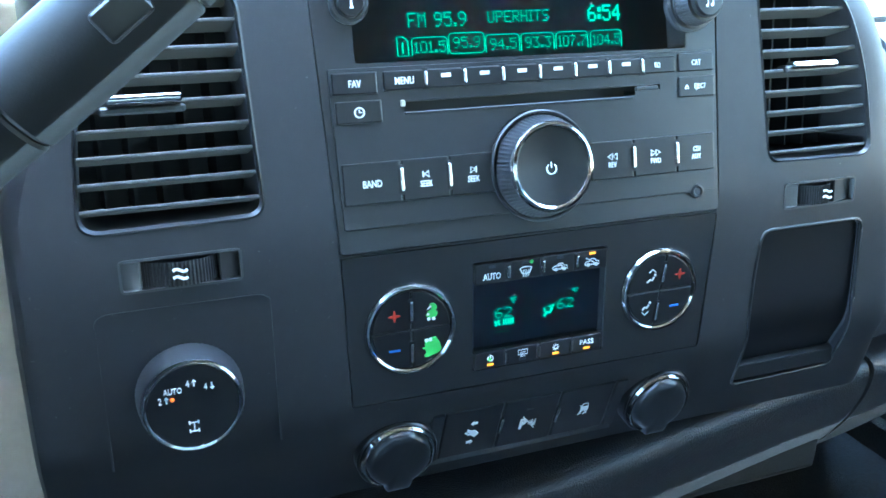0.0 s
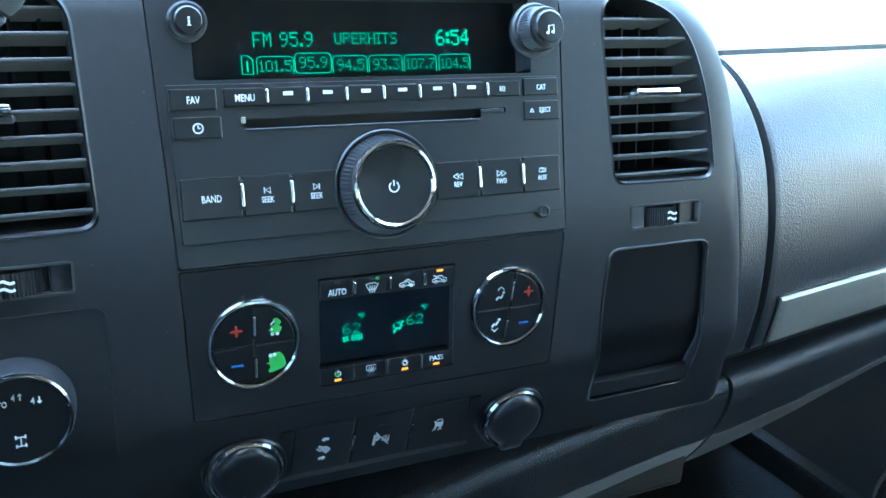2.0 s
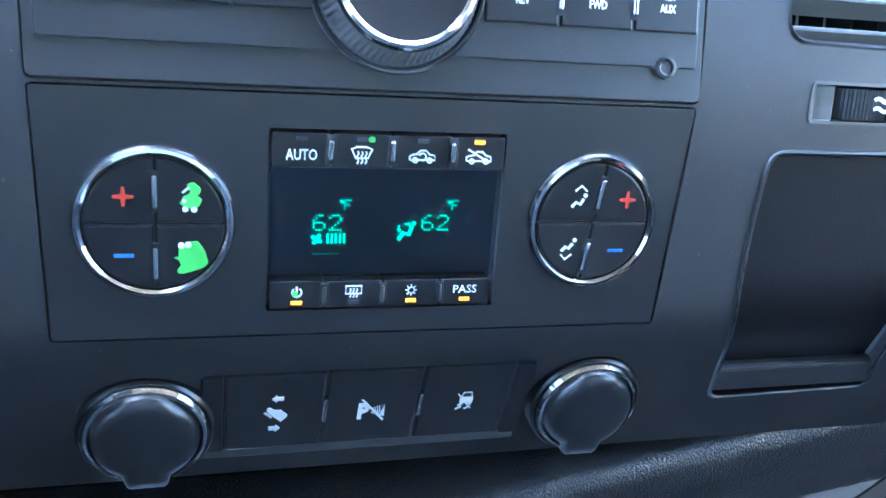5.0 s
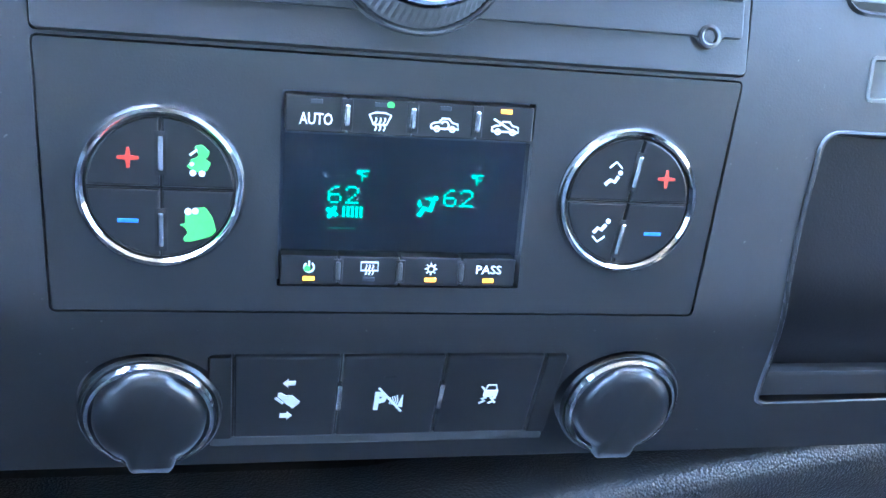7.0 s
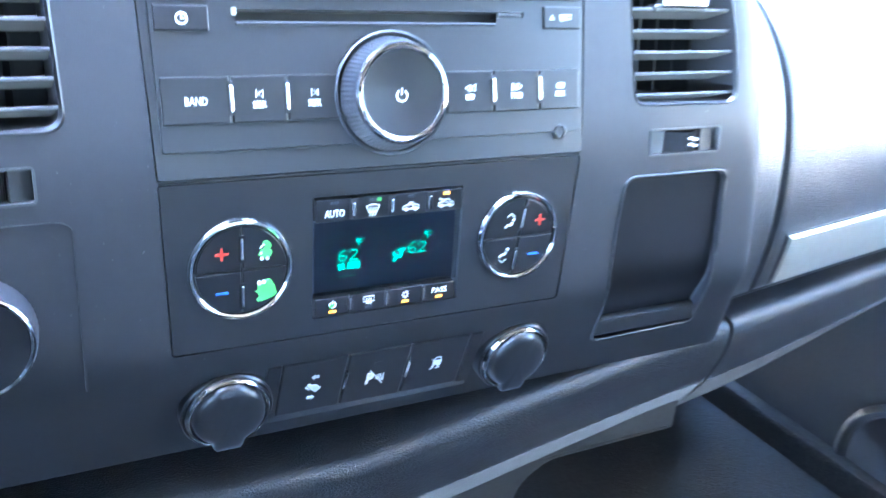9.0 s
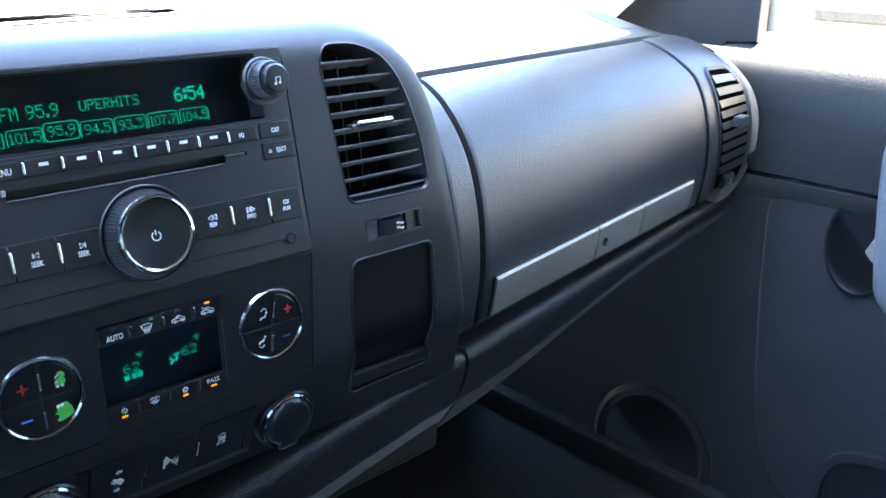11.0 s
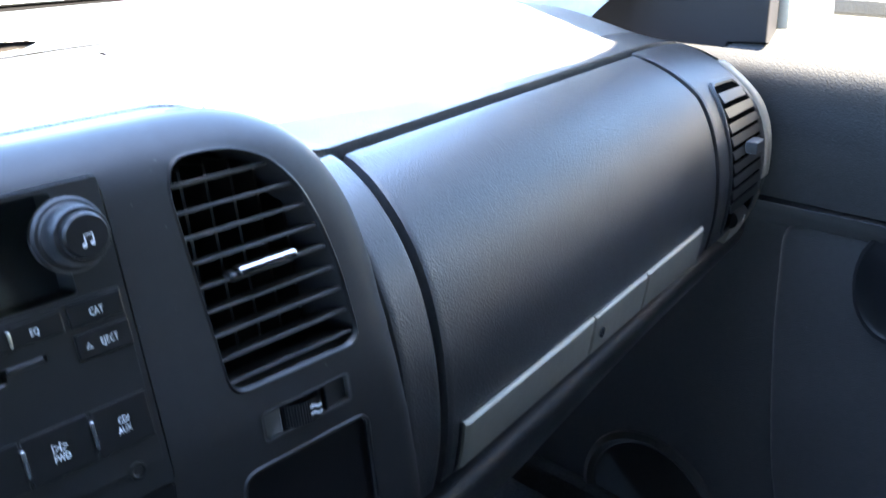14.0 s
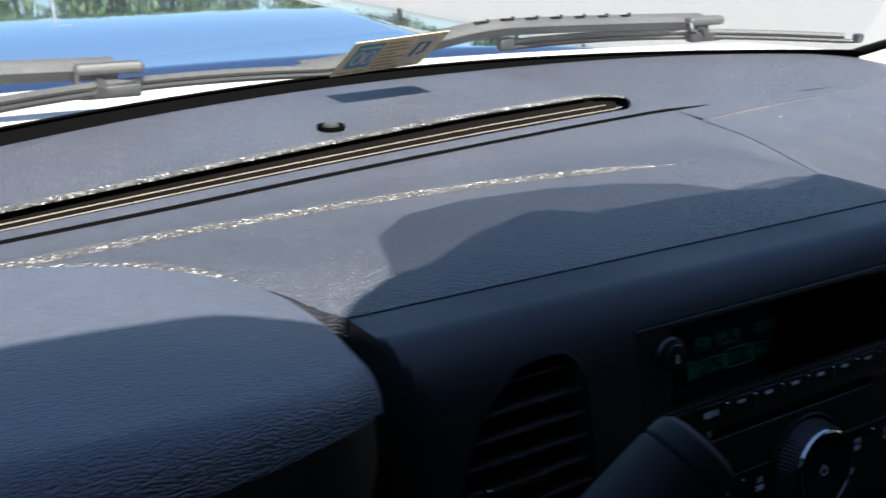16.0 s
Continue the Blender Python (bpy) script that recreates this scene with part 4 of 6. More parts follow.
for u, v, r in ((-60.9, -68.8, 0.85), (-58.5, -68.9, 0.85), (-61.2, -66.4, 0.6), (-62.1, -79.6, 0.95), (-60.2, -79.4, 0.9)):
    part("fan_mark_rest", lathe([(r * MM, 0), (r * MM, 0.0003)], 14), WHITE, left, m=on_climate(u, v, 1.95), smooth=False)
part("fan_mark_rest", stroke(mm([(-1.0, -0.8), (0.9, 0.8)]), 0.0006), WHITE, left, m=on_climate(-60.7, -63.2, 2.1), smooth=False)


# ---------- switch row and power outlets ----------
def foot_mark():
    sole = prism(mm([(-3.7, -0.7), (-1.3, -3.2), (-0.7, -2.6), (-3.15, 0.0)]), 0, 0.0003)
    shoe = prism(mm([(-2.7, 0.3), (-0.75, -2.0), (-0.2, -2.9), (1.25, -4.2), (2.05, -5.2), (4.0, -2.9), (4.2, -2.0), (1.8, 0.7), (-0.2, 0.7), (-1.8, 2.0), (-2.6, 1.7)]), 0, 0.0003)
    up = prism(mm([(-1.25, 6.2), (0.4, 4.3), (0.4, 5.4), (2.6, 5.4), (2.6, 7.1), (0.4, 7.1), (0.4, 8.1)]), 0, 0.0003)
    down = prism(mm([(2.0, -8.5), (0.4, -6.7), (0.4, -7.6), (-1.8, -7.6), (-1.8, -9.4), (0.4, -9.4), (0.4, -10.4)]), 0, 0.0003)
    return merge(sole, shoe, up, down)


def park_mark():
    b = shift(letters("P", 0.0072, 0.0005), -0.0029, -0.0026)
    for k in range(4):
        b = merge(b, stroke(mm([(0.1 + 0.75 * k, -1.0 + 0.3 * k), (0.55 + 0.75 * k, -2.4), (0.1 + 0.75 * k, -3.8 - 0.3 * k)]), 0.0004))
    return merge(b, prism(mm([(2.9, -5.0), (4.6, -5.4), (4.2, 0.4)]), 0, 0.0003), stroke(mm([(-3.9, 3.4), (4.4, -7.6)]), 0.0007))


def skid_mark():
    b = merge(prism(mm(rounded([(-1.9, -1.2), (2.8, -1.2), (2.9, 1.9), (-1.9, 1.9)], 0.4)), 0, 0.0003), stroke(mm([(-1.5, 1.8), (-0.9, 4.2), (1.9, 4.2), (2.5, 1.8)]), 0.0005))
    for x in (-1.4, 1.8):
        b = merge(b, stroke(mm([(x + 0.9, -1.6), (x - 0.7, -2.3), (x + 0.4, -3.2), (x - 1.4, -4.4)]), 0.0008))
    return merge(b, stroke(mm([(-2.9, 3.6), (2.8, -4.2)]), 0.0006))


ROW = frame_at(0, -140, -20.5, 0.52)
for a, b, name, mark, label in ((-49.5, -16.5, "pedal_switch", foot_mark, "black switch printed with a pedal and arrows"), (-16.5, 16.5, "parking_switch", park_mark, "black switch printed with a crossed parking sensor mark"), (16.5, 49.5, "stability_switch", skid_mark, "black switch printed with a skidding car mark")):
    m = ROW @ Matrix.Translation(((a + b) / 2 * MM, 0, 0))
    s = thing(name, m, label, "switch", "dashboard switches")
    half = (b - a) / 2 - 0.4
    part("rocker", prism(mm(rounded(rect(-half, -19, half, 17.4), 1, 3)), -0.006, 0.001, 0.0008), SWITCH, s, m=m, smooth=False)
    part("mark", mark(), WHITE, s, "white printed mark", m=m @ Matrix.Translation((0, 0.0003, 0.0012)), smooth=False)
    if name == "parking_switch":
        part("indicator", box(0.0038, 0.0009, 0.0003), FACE, s, m=m @ Matrix.Translation((-0.0006, 0.0085, 0.0011)), smooth=False)
    if name != "pedal_switch":
        part("chrome_divider", box(0.0017, 0.0115, 0.0024, 0.0005, 2), PIN, s, "thin chrome divider", m=m @ Matrix.Translation((-(b - a) / 2 * MM, 0.0005, 0.0014)))


# Paler slat plastic stands in for light on this upward ledge.
part("switch_ledge", moved(prism(mm(rounded(rect(-56.5, -4, 56.5, 2.2), 1)), -0.002, 0.0, 0.0006), frame_at(0, -157.2, -30.5, 0.9) @ pose(0, 0, 0, -38)), SLAT, stack, "ledge under the switches, paler to look lit", m=Matrix())
part("switch_backing", box(0.113, 0.038, 0.002), FACE, stack, m=ROW @ Matrix.Translation((0, -0.001, -0.0028)))
for side_of in (-1, 1):
    part("row_filler", box(0.0066, 0.0366, 0.004, 0.0006, 2), FACE, stack, m=ROW @ Matrix.Translation((0.0531 * side_of, -0.0008, -0.0006)))


def power_outlet(u, v, label):
    m = frame_at(u, v, -20.8, 0.34)
    o = thing("power_outlet", m, label, "power outlet", "power outlets")
    part("socket_ring", lathe([(0.0214, -0.012), (0.0212, 0.0022), (0.0205, 0.0032), (0.0198, 0.0028), (0.0194, -0.004)], 56, True), KEY, o, m=m)
    part("chrome_ring", lathe([(0.0197, 0.001), (0.0196, 0.0038), (0.0188, 0.0052), (0.0177, 0.0054), (0.0168, 0.002)], 56, True), CHROME, o, "narrow chrome ring", m=m)
    def cap_point(a, b):
        """A domed disc whose outline runs out into a hinge above and a pull tab below."""
        t = 2 * math.pi * a
        up, down = math.degrees(math.acos(max(-1, min(1, math.sin(t))))), math.degrees(math.acos(max(-1, min(1, -math.sin(t)))))
        r = 0.0167 + 0.0015 * math.exp(-(up / 27) ** 6) + 0.0052 * math.exp(-(down / 23) ** 6)
        r = min(r, 0.0206 / math.cos(radians(down))) if down < 50 else r
        k, z = ((1.0, 0.0), (1.0, 0.0040), (0.988, 0.0056), (0.955, 0.0070), (0.89, 0.0081), (0.75, 0.0090), (0.5, 0.0095), (0.25, 0.0097), (0.0, 0.0098))[round(b * 8)]
        return Vector((r * k * math.cos(t), r * k * math.sin(t), z))
    part("cap", sheet(cap_point, 96, 8), SWITCH, o, "domed black cap with hinge and pull tab", m=m)
    return o


power_outlet(-73.8, -144.0, "capped power outlet with chrome ring and pull tab")
power_outlet(79.3, -143.8, "capped power outlet with chrome ring and pull tab")

# ---------- drive selector ----------
DS = on_face(-171, -86)
sel = thing("drive_selector", DS, "round black drive selector dial with chrome ring and white markings", "selector dial")
body = part("dial", lathe([(0.0228, -0.004), (0.0228, 0.001, 1), (0.0216, 0.0125, 1), (0.0206, 0.0140)], 120, rib=0.0004), KNOB, sel, "ribbed black dial", m=DS)
part("chrome_ring", lathe([(0.0209, 0.0125), (0.0208, 0.0146), (0.0200, 0.0154), (0.0190, 0.0150), (0.0186, 0.0138)], 72, True), CHROME, body, "polished chrome ring", m=DS)
part("dial_face", lathe([(0.0188, 0.012), (0.0188, 0.0142), (0.0003, 0.0141)], 56), KEY, body, m=DS)


def arrow_up(way):
    return merge(box(0.0007, 0.0022, 0.0003, at=(0, -0.0004 * way, 0)), shift(prism(mm([(-1.0, 0), (1.0, 0), (0, 1.3 * way)]), 0, 0.0003), y=0.0005 * way))


for bm, x, y in ((merge(shift(letters("2", 0.0030, 0.00003), -0.0012), shift(arrow_up(1), 0.0014)), -12.0, 4.5), (letters("AUTO", 0.0026, 0.00003), -7.8, 8.2), (merge(shift(letters("4", 0.0030, 0.00003), -0.0012), shift(arrow_up(1), 0.0014)), -0.4, 10.6), (merge(shift(letters("4", 0.0030, 0.00003), -0.0012), shift(arrow_up(-1), 0.0014)), 6.8, 8.2)):
    part("mark", bm, WHITE, body, "white printed mark", m=DS @ Matrix.Translation((x * MM, y * MM, 0.0145)), smooth=False)
axle = merge(stroke(mm([(0, -2), (0, 2)]), 0.0005), stroke(mm([(-1.8, 2), (1.8, 2)]), 0.0005), stroke(mm([(-1.8, -2), (1.8, -2)]), 0.0005))
for x in (-1.8, 1.8):
    for y in (-2, 2):
        axle = merge(axle, box(0.0007, 0.0016, 0.0003, at=(x * MM, y * MM, 0)))
part("mark", axle, WHITE, body, "white axle mark", m=DS @ Matrix.Translation((-0.0005, -0.0095, 0.0145)), smooth=False)
part("indicator", lathe([(0.0008, 0), (0.0008, 0.0003)], 14), ORANGE, body, "lit orange dot", m=DS @ Matrix.Translation((-0.0082, 0.0045, 0.0145)))


# ---------- dashboard ----------
def seam_y(x):
    return 0.379 + 0.165 * x - 0.09 * x * x if x < 0.25 else 0.4146 + (x - 0.25) * 0.20


def screen_y(x):
    return 0.70 - 0.45 * (x - 0.2) ** 2 if x > -0.3 else 0.5875 + (x + 0.3) * 0.45


def hood_rear(x):
    c = min(1.0, abs(x + 0.42) / 0.197)
    return 0.05 + 0.150 * (1 - c ** 2.4) ** (1 / 2.4)


def side_off(x):
    return (x - 0.288) * 0.13


def front_y(x):
    if x < 0:
        return max(0.0875, hood_rear(x) + 0.004)
    k = smooth01((x - 0.20) / 0.070)
    return 0.0875 * (1 - k) + (0.110 + side_off(x)) * k


def pad_z(x, y):
    h = 1 - smooth01((x - 0.155) / 0.12)
    f = front_y(max(x, -0.23))
    t = (y - f) / max(0.05, 0.335 - f)
    z0 = 1.2945 * h + 1.2475 * (1 - h)
    crown = 0.002 * h * math.sin(math.pi * min(1.0, max(0.0, t)))
    z = z0 + (1.2715 - z0) * smooth01(t) + crown
    z += 0.005 * smooth01((y - 0.34) / 0.3)
    z -= end_drop(x) + (0.06 * ((x - 0.745) / 0.1) ** 2 if x > 0.745 else 0.0)
    return z


def ridge_y(x):
    return 0.279 - (0.46 if x < -0.1 else 0.70) * (x + 0.1) ** 2


def end_drop(x):
    return 0.016 * ((x - 0.66) / 0.16) ** 2 if x > 0.66 else 0.0


def ease(t, k=0.35):
    return t * (1 - k) + k * (0.5 - 0.5 * math.cos(math.pi * t))


def tight(a, n, k=0.35, hem=0.0009):
    """Even steps with a narrow first and last one, so that hems stay crisp."""
    i = round(a * n)
    if i in (0, n):
        return float(i > 0)
    return hem + (1 - 2 * hem) * ease((i - 1) / (n - 2), k)


def divide(y):
    """The slanting joint between the centre pad and the passenger pad."""
    return 0.238 + 0.125 * (y - 0.09)


def pad_sheet(x0, x1, y0, y1, nx, ny, edge=0.004):
    """A piece of the padded top between two lines, with its borders rolled down."""
    def fn(a, b):
        p, q = tight(a, nx), tight(b, ny, hem=0.003)
        x = x0(0.2) + (x1(0.2) - x0(0.2)) * p
        y = y0(x) + (y1(x) - y0(x)) * q
        l, r = x0(y), x1(y)
        x = l + (r - l) * p
        lo, hi = y0(x), y1(x)
        y = lo + (hi - lo) * q
        d = min((x - l), (r - x), y - lo, hi - y)
        return Vector((x, y, pad_z(x, y) - rolled(d, edge) - (0.008 if d < 1e-5 else 0)))
    return sheet(fn, nx, ny)


def airbag_rear(x):
    return 0.3725 + 0.148 * (x - 0.279)


def airbag_front(x):
    return 0.168 + 0.100 * (x - 0.301)


dash = thing("dashboard", pose(0.2, 0.4, 1.0), "dark grained vinyl truck dashboard with dusty sunlit top", "dashboard")
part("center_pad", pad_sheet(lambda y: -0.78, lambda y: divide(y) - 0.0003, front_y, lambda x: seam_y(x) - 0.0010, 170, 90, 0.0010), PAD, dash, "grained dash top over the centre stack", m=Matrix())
part("passenger_pad", pad_sheet(lambda y: divide(y) + 0.0003, lambda y: 0.845, lambda x: max(front_y(x) + 0.002, airbag_front(x) + 0.0006), airbag_rear, 80, 50, 0.0010), AIRBAG, dash, "smooth dusty airbag cover", m=Matrix())
part("passenger_lip", pad_sheet(lambda y: divide(y) + 0.0003, lambda y: 0.845, front_y, lambda x: max(front_y(x) + 0.0014, airbag_front(x) - 0.0006), 80, 30, 0.0010), ROLLVINYL, dash, "dash edge before the airbag cover", m=Matrix())


def trench(x):
    """Near and far rim of the defroster opening."""
    t = math.sqrt(max(0.0, min(1.0, (0.268 - x) / 0.03)))
    near, far = seam_y(x) + 0.028, seam_y(x) + min(0.090, 0.086 + 0.05 * x)
    c, half = (near + far) / 2 + (1 - t) * 0.006, (far - near) / 2 * t
    return c - half, c + half, t


def rear_strip(x0, x1, lo_of, hi_of, lo_roll, hi_roll, n, m):
    def fn(a, b):
        x = x0 + (x1 - x0) * a
        lo, hi = lo_of(x), hi_of(x)
        y = lo + (hi - lo) * ease(b, 0.6)
        z = pad_z(x, y)
        for d, roll in ((y - lo, lo_roll), (hi - y, hi_roll)):
            r = roll * (trench(x)[2] if roll > 0.004 else 1)
            if r > 0.0002:
                z -= rolled(d, r) + (0.012 if d < 1e-6 and roll < 0.003 else 0)
        return Vector((x, y, z))
    return sheet(fn, n, m)


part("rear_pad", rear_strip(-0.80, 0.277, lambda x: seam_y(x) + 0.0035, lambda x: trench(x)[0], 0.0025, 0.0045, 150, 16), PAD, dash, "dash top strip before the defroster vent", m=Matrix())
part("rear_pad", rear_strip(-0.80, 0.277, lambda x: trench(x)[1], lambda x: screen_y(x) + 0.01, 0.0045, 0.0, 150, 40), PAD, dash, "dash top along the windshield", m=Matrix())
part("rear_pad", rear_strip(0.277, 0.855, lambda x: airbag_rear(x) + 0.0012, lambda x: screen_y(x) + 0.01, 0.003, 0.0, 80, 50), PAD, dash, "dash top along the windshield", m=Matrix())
part("under_panel", sheet(lambda a, b: Vector((-0.8 + 1.65 * a, 0.21 + 0.46 * b * (1 - 0.3 * abs(a - 0.6)), 1.205 + 0.01 * b)), 20, 10), DARK, dash, "black substructure", m=Matrix())

defrost = thing("defroster_vent", pose(-0.05, 0.42, 1.262), "long black defroster vent with thin slats in the dash top", "air vent")
part("vent_floor", sheet(lambda a, b: Vector((-0.6 + 0.875 * a, trench(-0.6 + 0.875 * a)[0] + (trench(-0.6 + 0.875 * a)[1] - trench(-0.6 + 0.875 * a)[0]) * b, 1.2735 - (0.052 * math.sin(math.pi * b) ** 0.25 + 0.004) * trench(-0.6 + 0.875 * a)[2])), 60, 16), TRENCH, defrost, m=Matrix())
for k in range(2):
    def slat_point(a, b, k=k):
        x = -0.6 + (0.845 - 0.012 * k) * a
        y = trench(x)[0] + (trench(x)[1] - trench(x)[0]) * (0.20 + 0.27 * k) + 0.0006 * b
        return Vector((x, y, pad_z(x, y) - 0.003))
    bm = sheet(slat_point, 60, 1)
    bm.normal_update()
    ext = bmesh.ops.extrude_face_region(bm, geom=list(bm.faces))
    for v in ext["geom"]:
        if isinstance(v, bmesh.types.BMVert):
            v.co.z -= 0.0006
    bmesh.ops.recalc_face_normals(bm, faces=bm.faces)
    part("slat", bm, TRIM, defrost, "thin pale slat", m=Matrix())
for x in (-0.42, -0.27, -0.12, 0.03, 0.17):
    part("cross_rib", box(0.003, 0.040, 0.012), DARK, defrost, m=pose(x, seam_y(x) + 0.055, 1.250))


def welt(line, z_of, x0, x1, n, width, tall, fade):
    """A low half-round band along y = line(x), fading out towards x1."""
    def fn(a, b):
        x = x0 + (x1 - x0) * a
        k = smooth01((x1 - x) / fade) if fade else 1.0
        ang = math.pi * b
        y = line(x) - math.cos(ang) * width / 2 * (0.3 + 0.7 * k)
        return Vector((x, y, z_of(x, line(x)) + math.sin(ang) * tall * k - 0.0006))
    return sheet(fn, n, 8)


part("far_rim", welt(lambda x: trench(x)[1] + 0.0015, lambda x, y: pad_z(x, y) - 0.0015, -0.60, 0.290, 130, 0.010, 0.0030, 0.035), WELT, defrost, "grained rounded rim", m=Matrix())
part("welt", welt(ridge_y, pad_z, -0.78, 0.150, 160, 0.011, 0.0038, 0.10), WELT, dash, "bright embossed grained ridge", m=Matrix())
part("seam_gasket", welt(lambda x: seam_y(min(x, 0.25)) + 0.0012 + 0.04 * max(0.0, x - 0.25), pad_z, -0.78, 0.368, 130, 0.0085, 0.0018, 0.10), VOID, dash, "black gap between the pads", m=Matrix())


def edge_shade_point(a, b):
    """A strip painting the shade between dash top and windshield foot, narrowing towards the pillar."""
    x = -0.80 + 1.58 * a
    wide = 0.006 + 0.036 * (1 - smooth01((x - 0.10) / 0.55))
    y = screen_y(x) + 0.008 - (wide + 0.008) * b
    return Vector((x, y, pad_z(x, y) + 0.0012 - 0.001 * b ** 6))


part("rear_edge_shade", sheet(edge_shade_point, 120, 12), VOID, dash, "black strip painting shade at the foot of the windshield", m=Matrix())
part("crease", welt(lambda x: 0.4275, pad_z, 0.470, 0.566, 20, 0.0022, 0.0010, 0.06), VOID, dash, "short dark crease", m=Matrix())
part("dust_line", welt(airbag_front, pad_z, 0.300, 0.700, 60, 0.0011, 0.0008, 0.04), SEAMDUST, dash, "pale dust in the seam", m=Matrix())
part("dust_line", welt(lambda x: airbag_rear(x) + 0.0006, pad_z, 0.284, 0.520, 60, 0.0012, 0.0008, 0.14), SEAMDUST, dash, "pale dust in the seam", m=Matrix())
rng = random.Random(41)
bits = []
for k in range(15):
    x, y = rng.uniform(0.50, 0.72), rng.uniform(0.205, 0.27)
    if k < 3:
        x, y = rng.uniform(0.30, 0.62), rng.uniform(0.23, 0.36)
    r = rng.uniform(0.0004, 0.0010)
    bits.append(box(2.4 * r, 1.5 * r, r, 0.3 * r, 1, at=(x, y, pad_z(x, y) + 0.4 * r)))
crumbs = thing("crumbs", pose(0.6, 0.24, 1.26), "tiny pale crumbs scattered on the dusty dash", "crumbs", kind="stuff")
part("crumb_scatter", merge(*bits), DUST, crumbs, m=Matrix())
sensor = thing("light_sensor", pose(-0.064, 0.482, 1.277), "small dark domed sun sensor in the dash top", "sensor")
part("dome", lathe([(0.0075, -0.004), (0.0072, 0.0005), (0.0060, 0.0026), (0.0035, 0.0038), (0.0004, 0.0042)], 28), material("sensor_lens", (0.05, 0.05, 0.052), 0.10), sensor)
part("collar", lathe([(0.0125, -0.004), (0.0125, 0.0004), (0.0104, 0.0006), (0.0092, -0.0005)], 28, True), VOID, sensor)


# gauge hood
def hood_point(a, b):
    c = math.sin(math.pi / 2 * (2 * a - 1)) * 0.995
    x = -0.42 + 0.190 * c
    edge = (1 - abs(c) ** 2.4) ** (1 / 2.4)
    rear, fore = hood_rear(x) - 0.004, 0.040 - 0.058 * edge
    y = fore + (rear - fore) * b
    z = 1.2935 + 0.030 * edge * math.sin(math.pi * min(1, 0.25 + 0.6 * b)) - 0.003 * b
    z -= rolled(y - fore, 0.028 - 0.014 * abs(c)) * 0.75
    z -= rolled(rear - y, 0.005)
    z -= rolled((1 - abs(c)) * 0.190, 0.010)
    return Vector((x, y, z))


gauge = thing("instrument_hood", pose(-0.42, 0.05, 1.28), "padded grained hood over the instruments", "instrument hood")
part("cover", sheet(hood_point, 70, 50, 0.004), HOODVINYL, gauge, m=Matrix())
def hood_rim(a, b):
    c = math.sin(math.pi / 2 * (2 * a - 1)) * 0.999
    x = -0.42 + 0.194 * c
    ang = math.pi * b
    away = Vector((0.35 * c, 1, 0)).normalized()
    return Vector((x, hood_rear(x) - 0.002, 1.3015 - 0.018 * abs(c) ** 10)) - away * math.cos(ang) * 0.0060 + Vector((0, 0, math.sin(ang) * 0.0045 - 0.003))


part("welt", sheet(hood_rim, 120, 8), WELT, gauge, "grained welt round the hood", m=Matrix())
surround = thing("instrument_surround", pose(-0.42, 0.06, 1.1), "taupe plastic instrument surround beside the centre stack", "trim panel")
part("surround_panel", box(0.396, 0.012, 0.25, 0.004, 2), TRIM, surround, m=pose(-0.4135, 0.052, 1.150, -8))
part("instrument_recess", box(0.30, 0.01, 0.13, 0.02, 3), DARK, surround, m=pose(-0.440, 0.036, 1.200, -4))

# steering column and its lever
column = thing("steering_column", pose(-0.39, 0.0, 1.2), "black steering column shroud with shift lever", "steering column")


def shroud_point(a, b):
    t = 2 * math.pi * a
    k = 0.8 + 0.2 * smooth01(b * 4)
    p = Vector((0.105 * k * math.copysign(abs(math.cos(t)) ** 0.7, math.cos(t)), -0.12 + 0.19 * b, 0.075 * k * math.copysign(abs(math.sin(t)) ** 0.7, math.sin(t))))
    return Vector((-0.39, 0, 1.205)) + Matrix.Rotation(radians(-22), 3, "X") @ p


part("shroud", sheet(shroud_point, 48, 16), FACE, column, m=Matrix())
tip, root = Vector((-0.159, -0.062, 1.301)), Vector((-0.3695, -0.053, 1.1310))
way = (tip - root).normalized()
span = (tip - root).length


def on_lever(*marks):
    return [root + way * (span - k) for k in marks]


part("lever", tube(on_lever(span, 0.150, 0.1, 0.0770, 0.0758), [0.010, 0.0125, 0.0150, 0.0158, 0.0150], 28), LEVER, column, m=Matrix())
part("lever_grip", tube(on_lever(0.0752, 0.0740, 0.050, 0.0125, 0.0115), [0.0150, 0.0161, 0.0166, 0.0162, 0.0155], 28), LEVER, column, m=Matrix())
part("lever_cap", tube(on_lever(0.0109, 0.0098, 0.0060, 0.0030, 0.0010, 0.0), [0.0152, 0.0159, 0.0157, 0.0148, 0.0120, 0.006], 28), LEVER, column, "smooth lever end cap", m=Matrix())
away = (Vector((-0.16, -0.36, 1.33)) - tip)
away = (away - way * away.dot(way)).normalized()
across = way.cross(away)
spot = tip - way * 0.030 + away * 0.0152
LB = Matrix(((way.x, across.x, away.x, spot.x), (way.y, across.y, away.y, spot.y), (way.z, across.z, away.z, spot.z), (0, 0, 0, 1)))
part("lever_button", box(0.017, 0.011, 0.005, 0.002, 3), KEY, column, "dark thumb button", m=LB)
part("chrome_pin", box(0.002, 0.003, 0.02, 0.0006, 1), CHROME, column, m=pose(-0.305, -0.03, 1.262))

# ---------- passenger side of the dashboard ----------
SECTION = [(0.1035, 1.2462), (0.090, 1.2425), (0.070, 1.231), (0.050, 1.211), (0.035, 1.186), (0.0255, 1.155), (0.0215, 1.125), (0.0215, 1.095), (0.026, 1.066), (0.033, 1.040)]


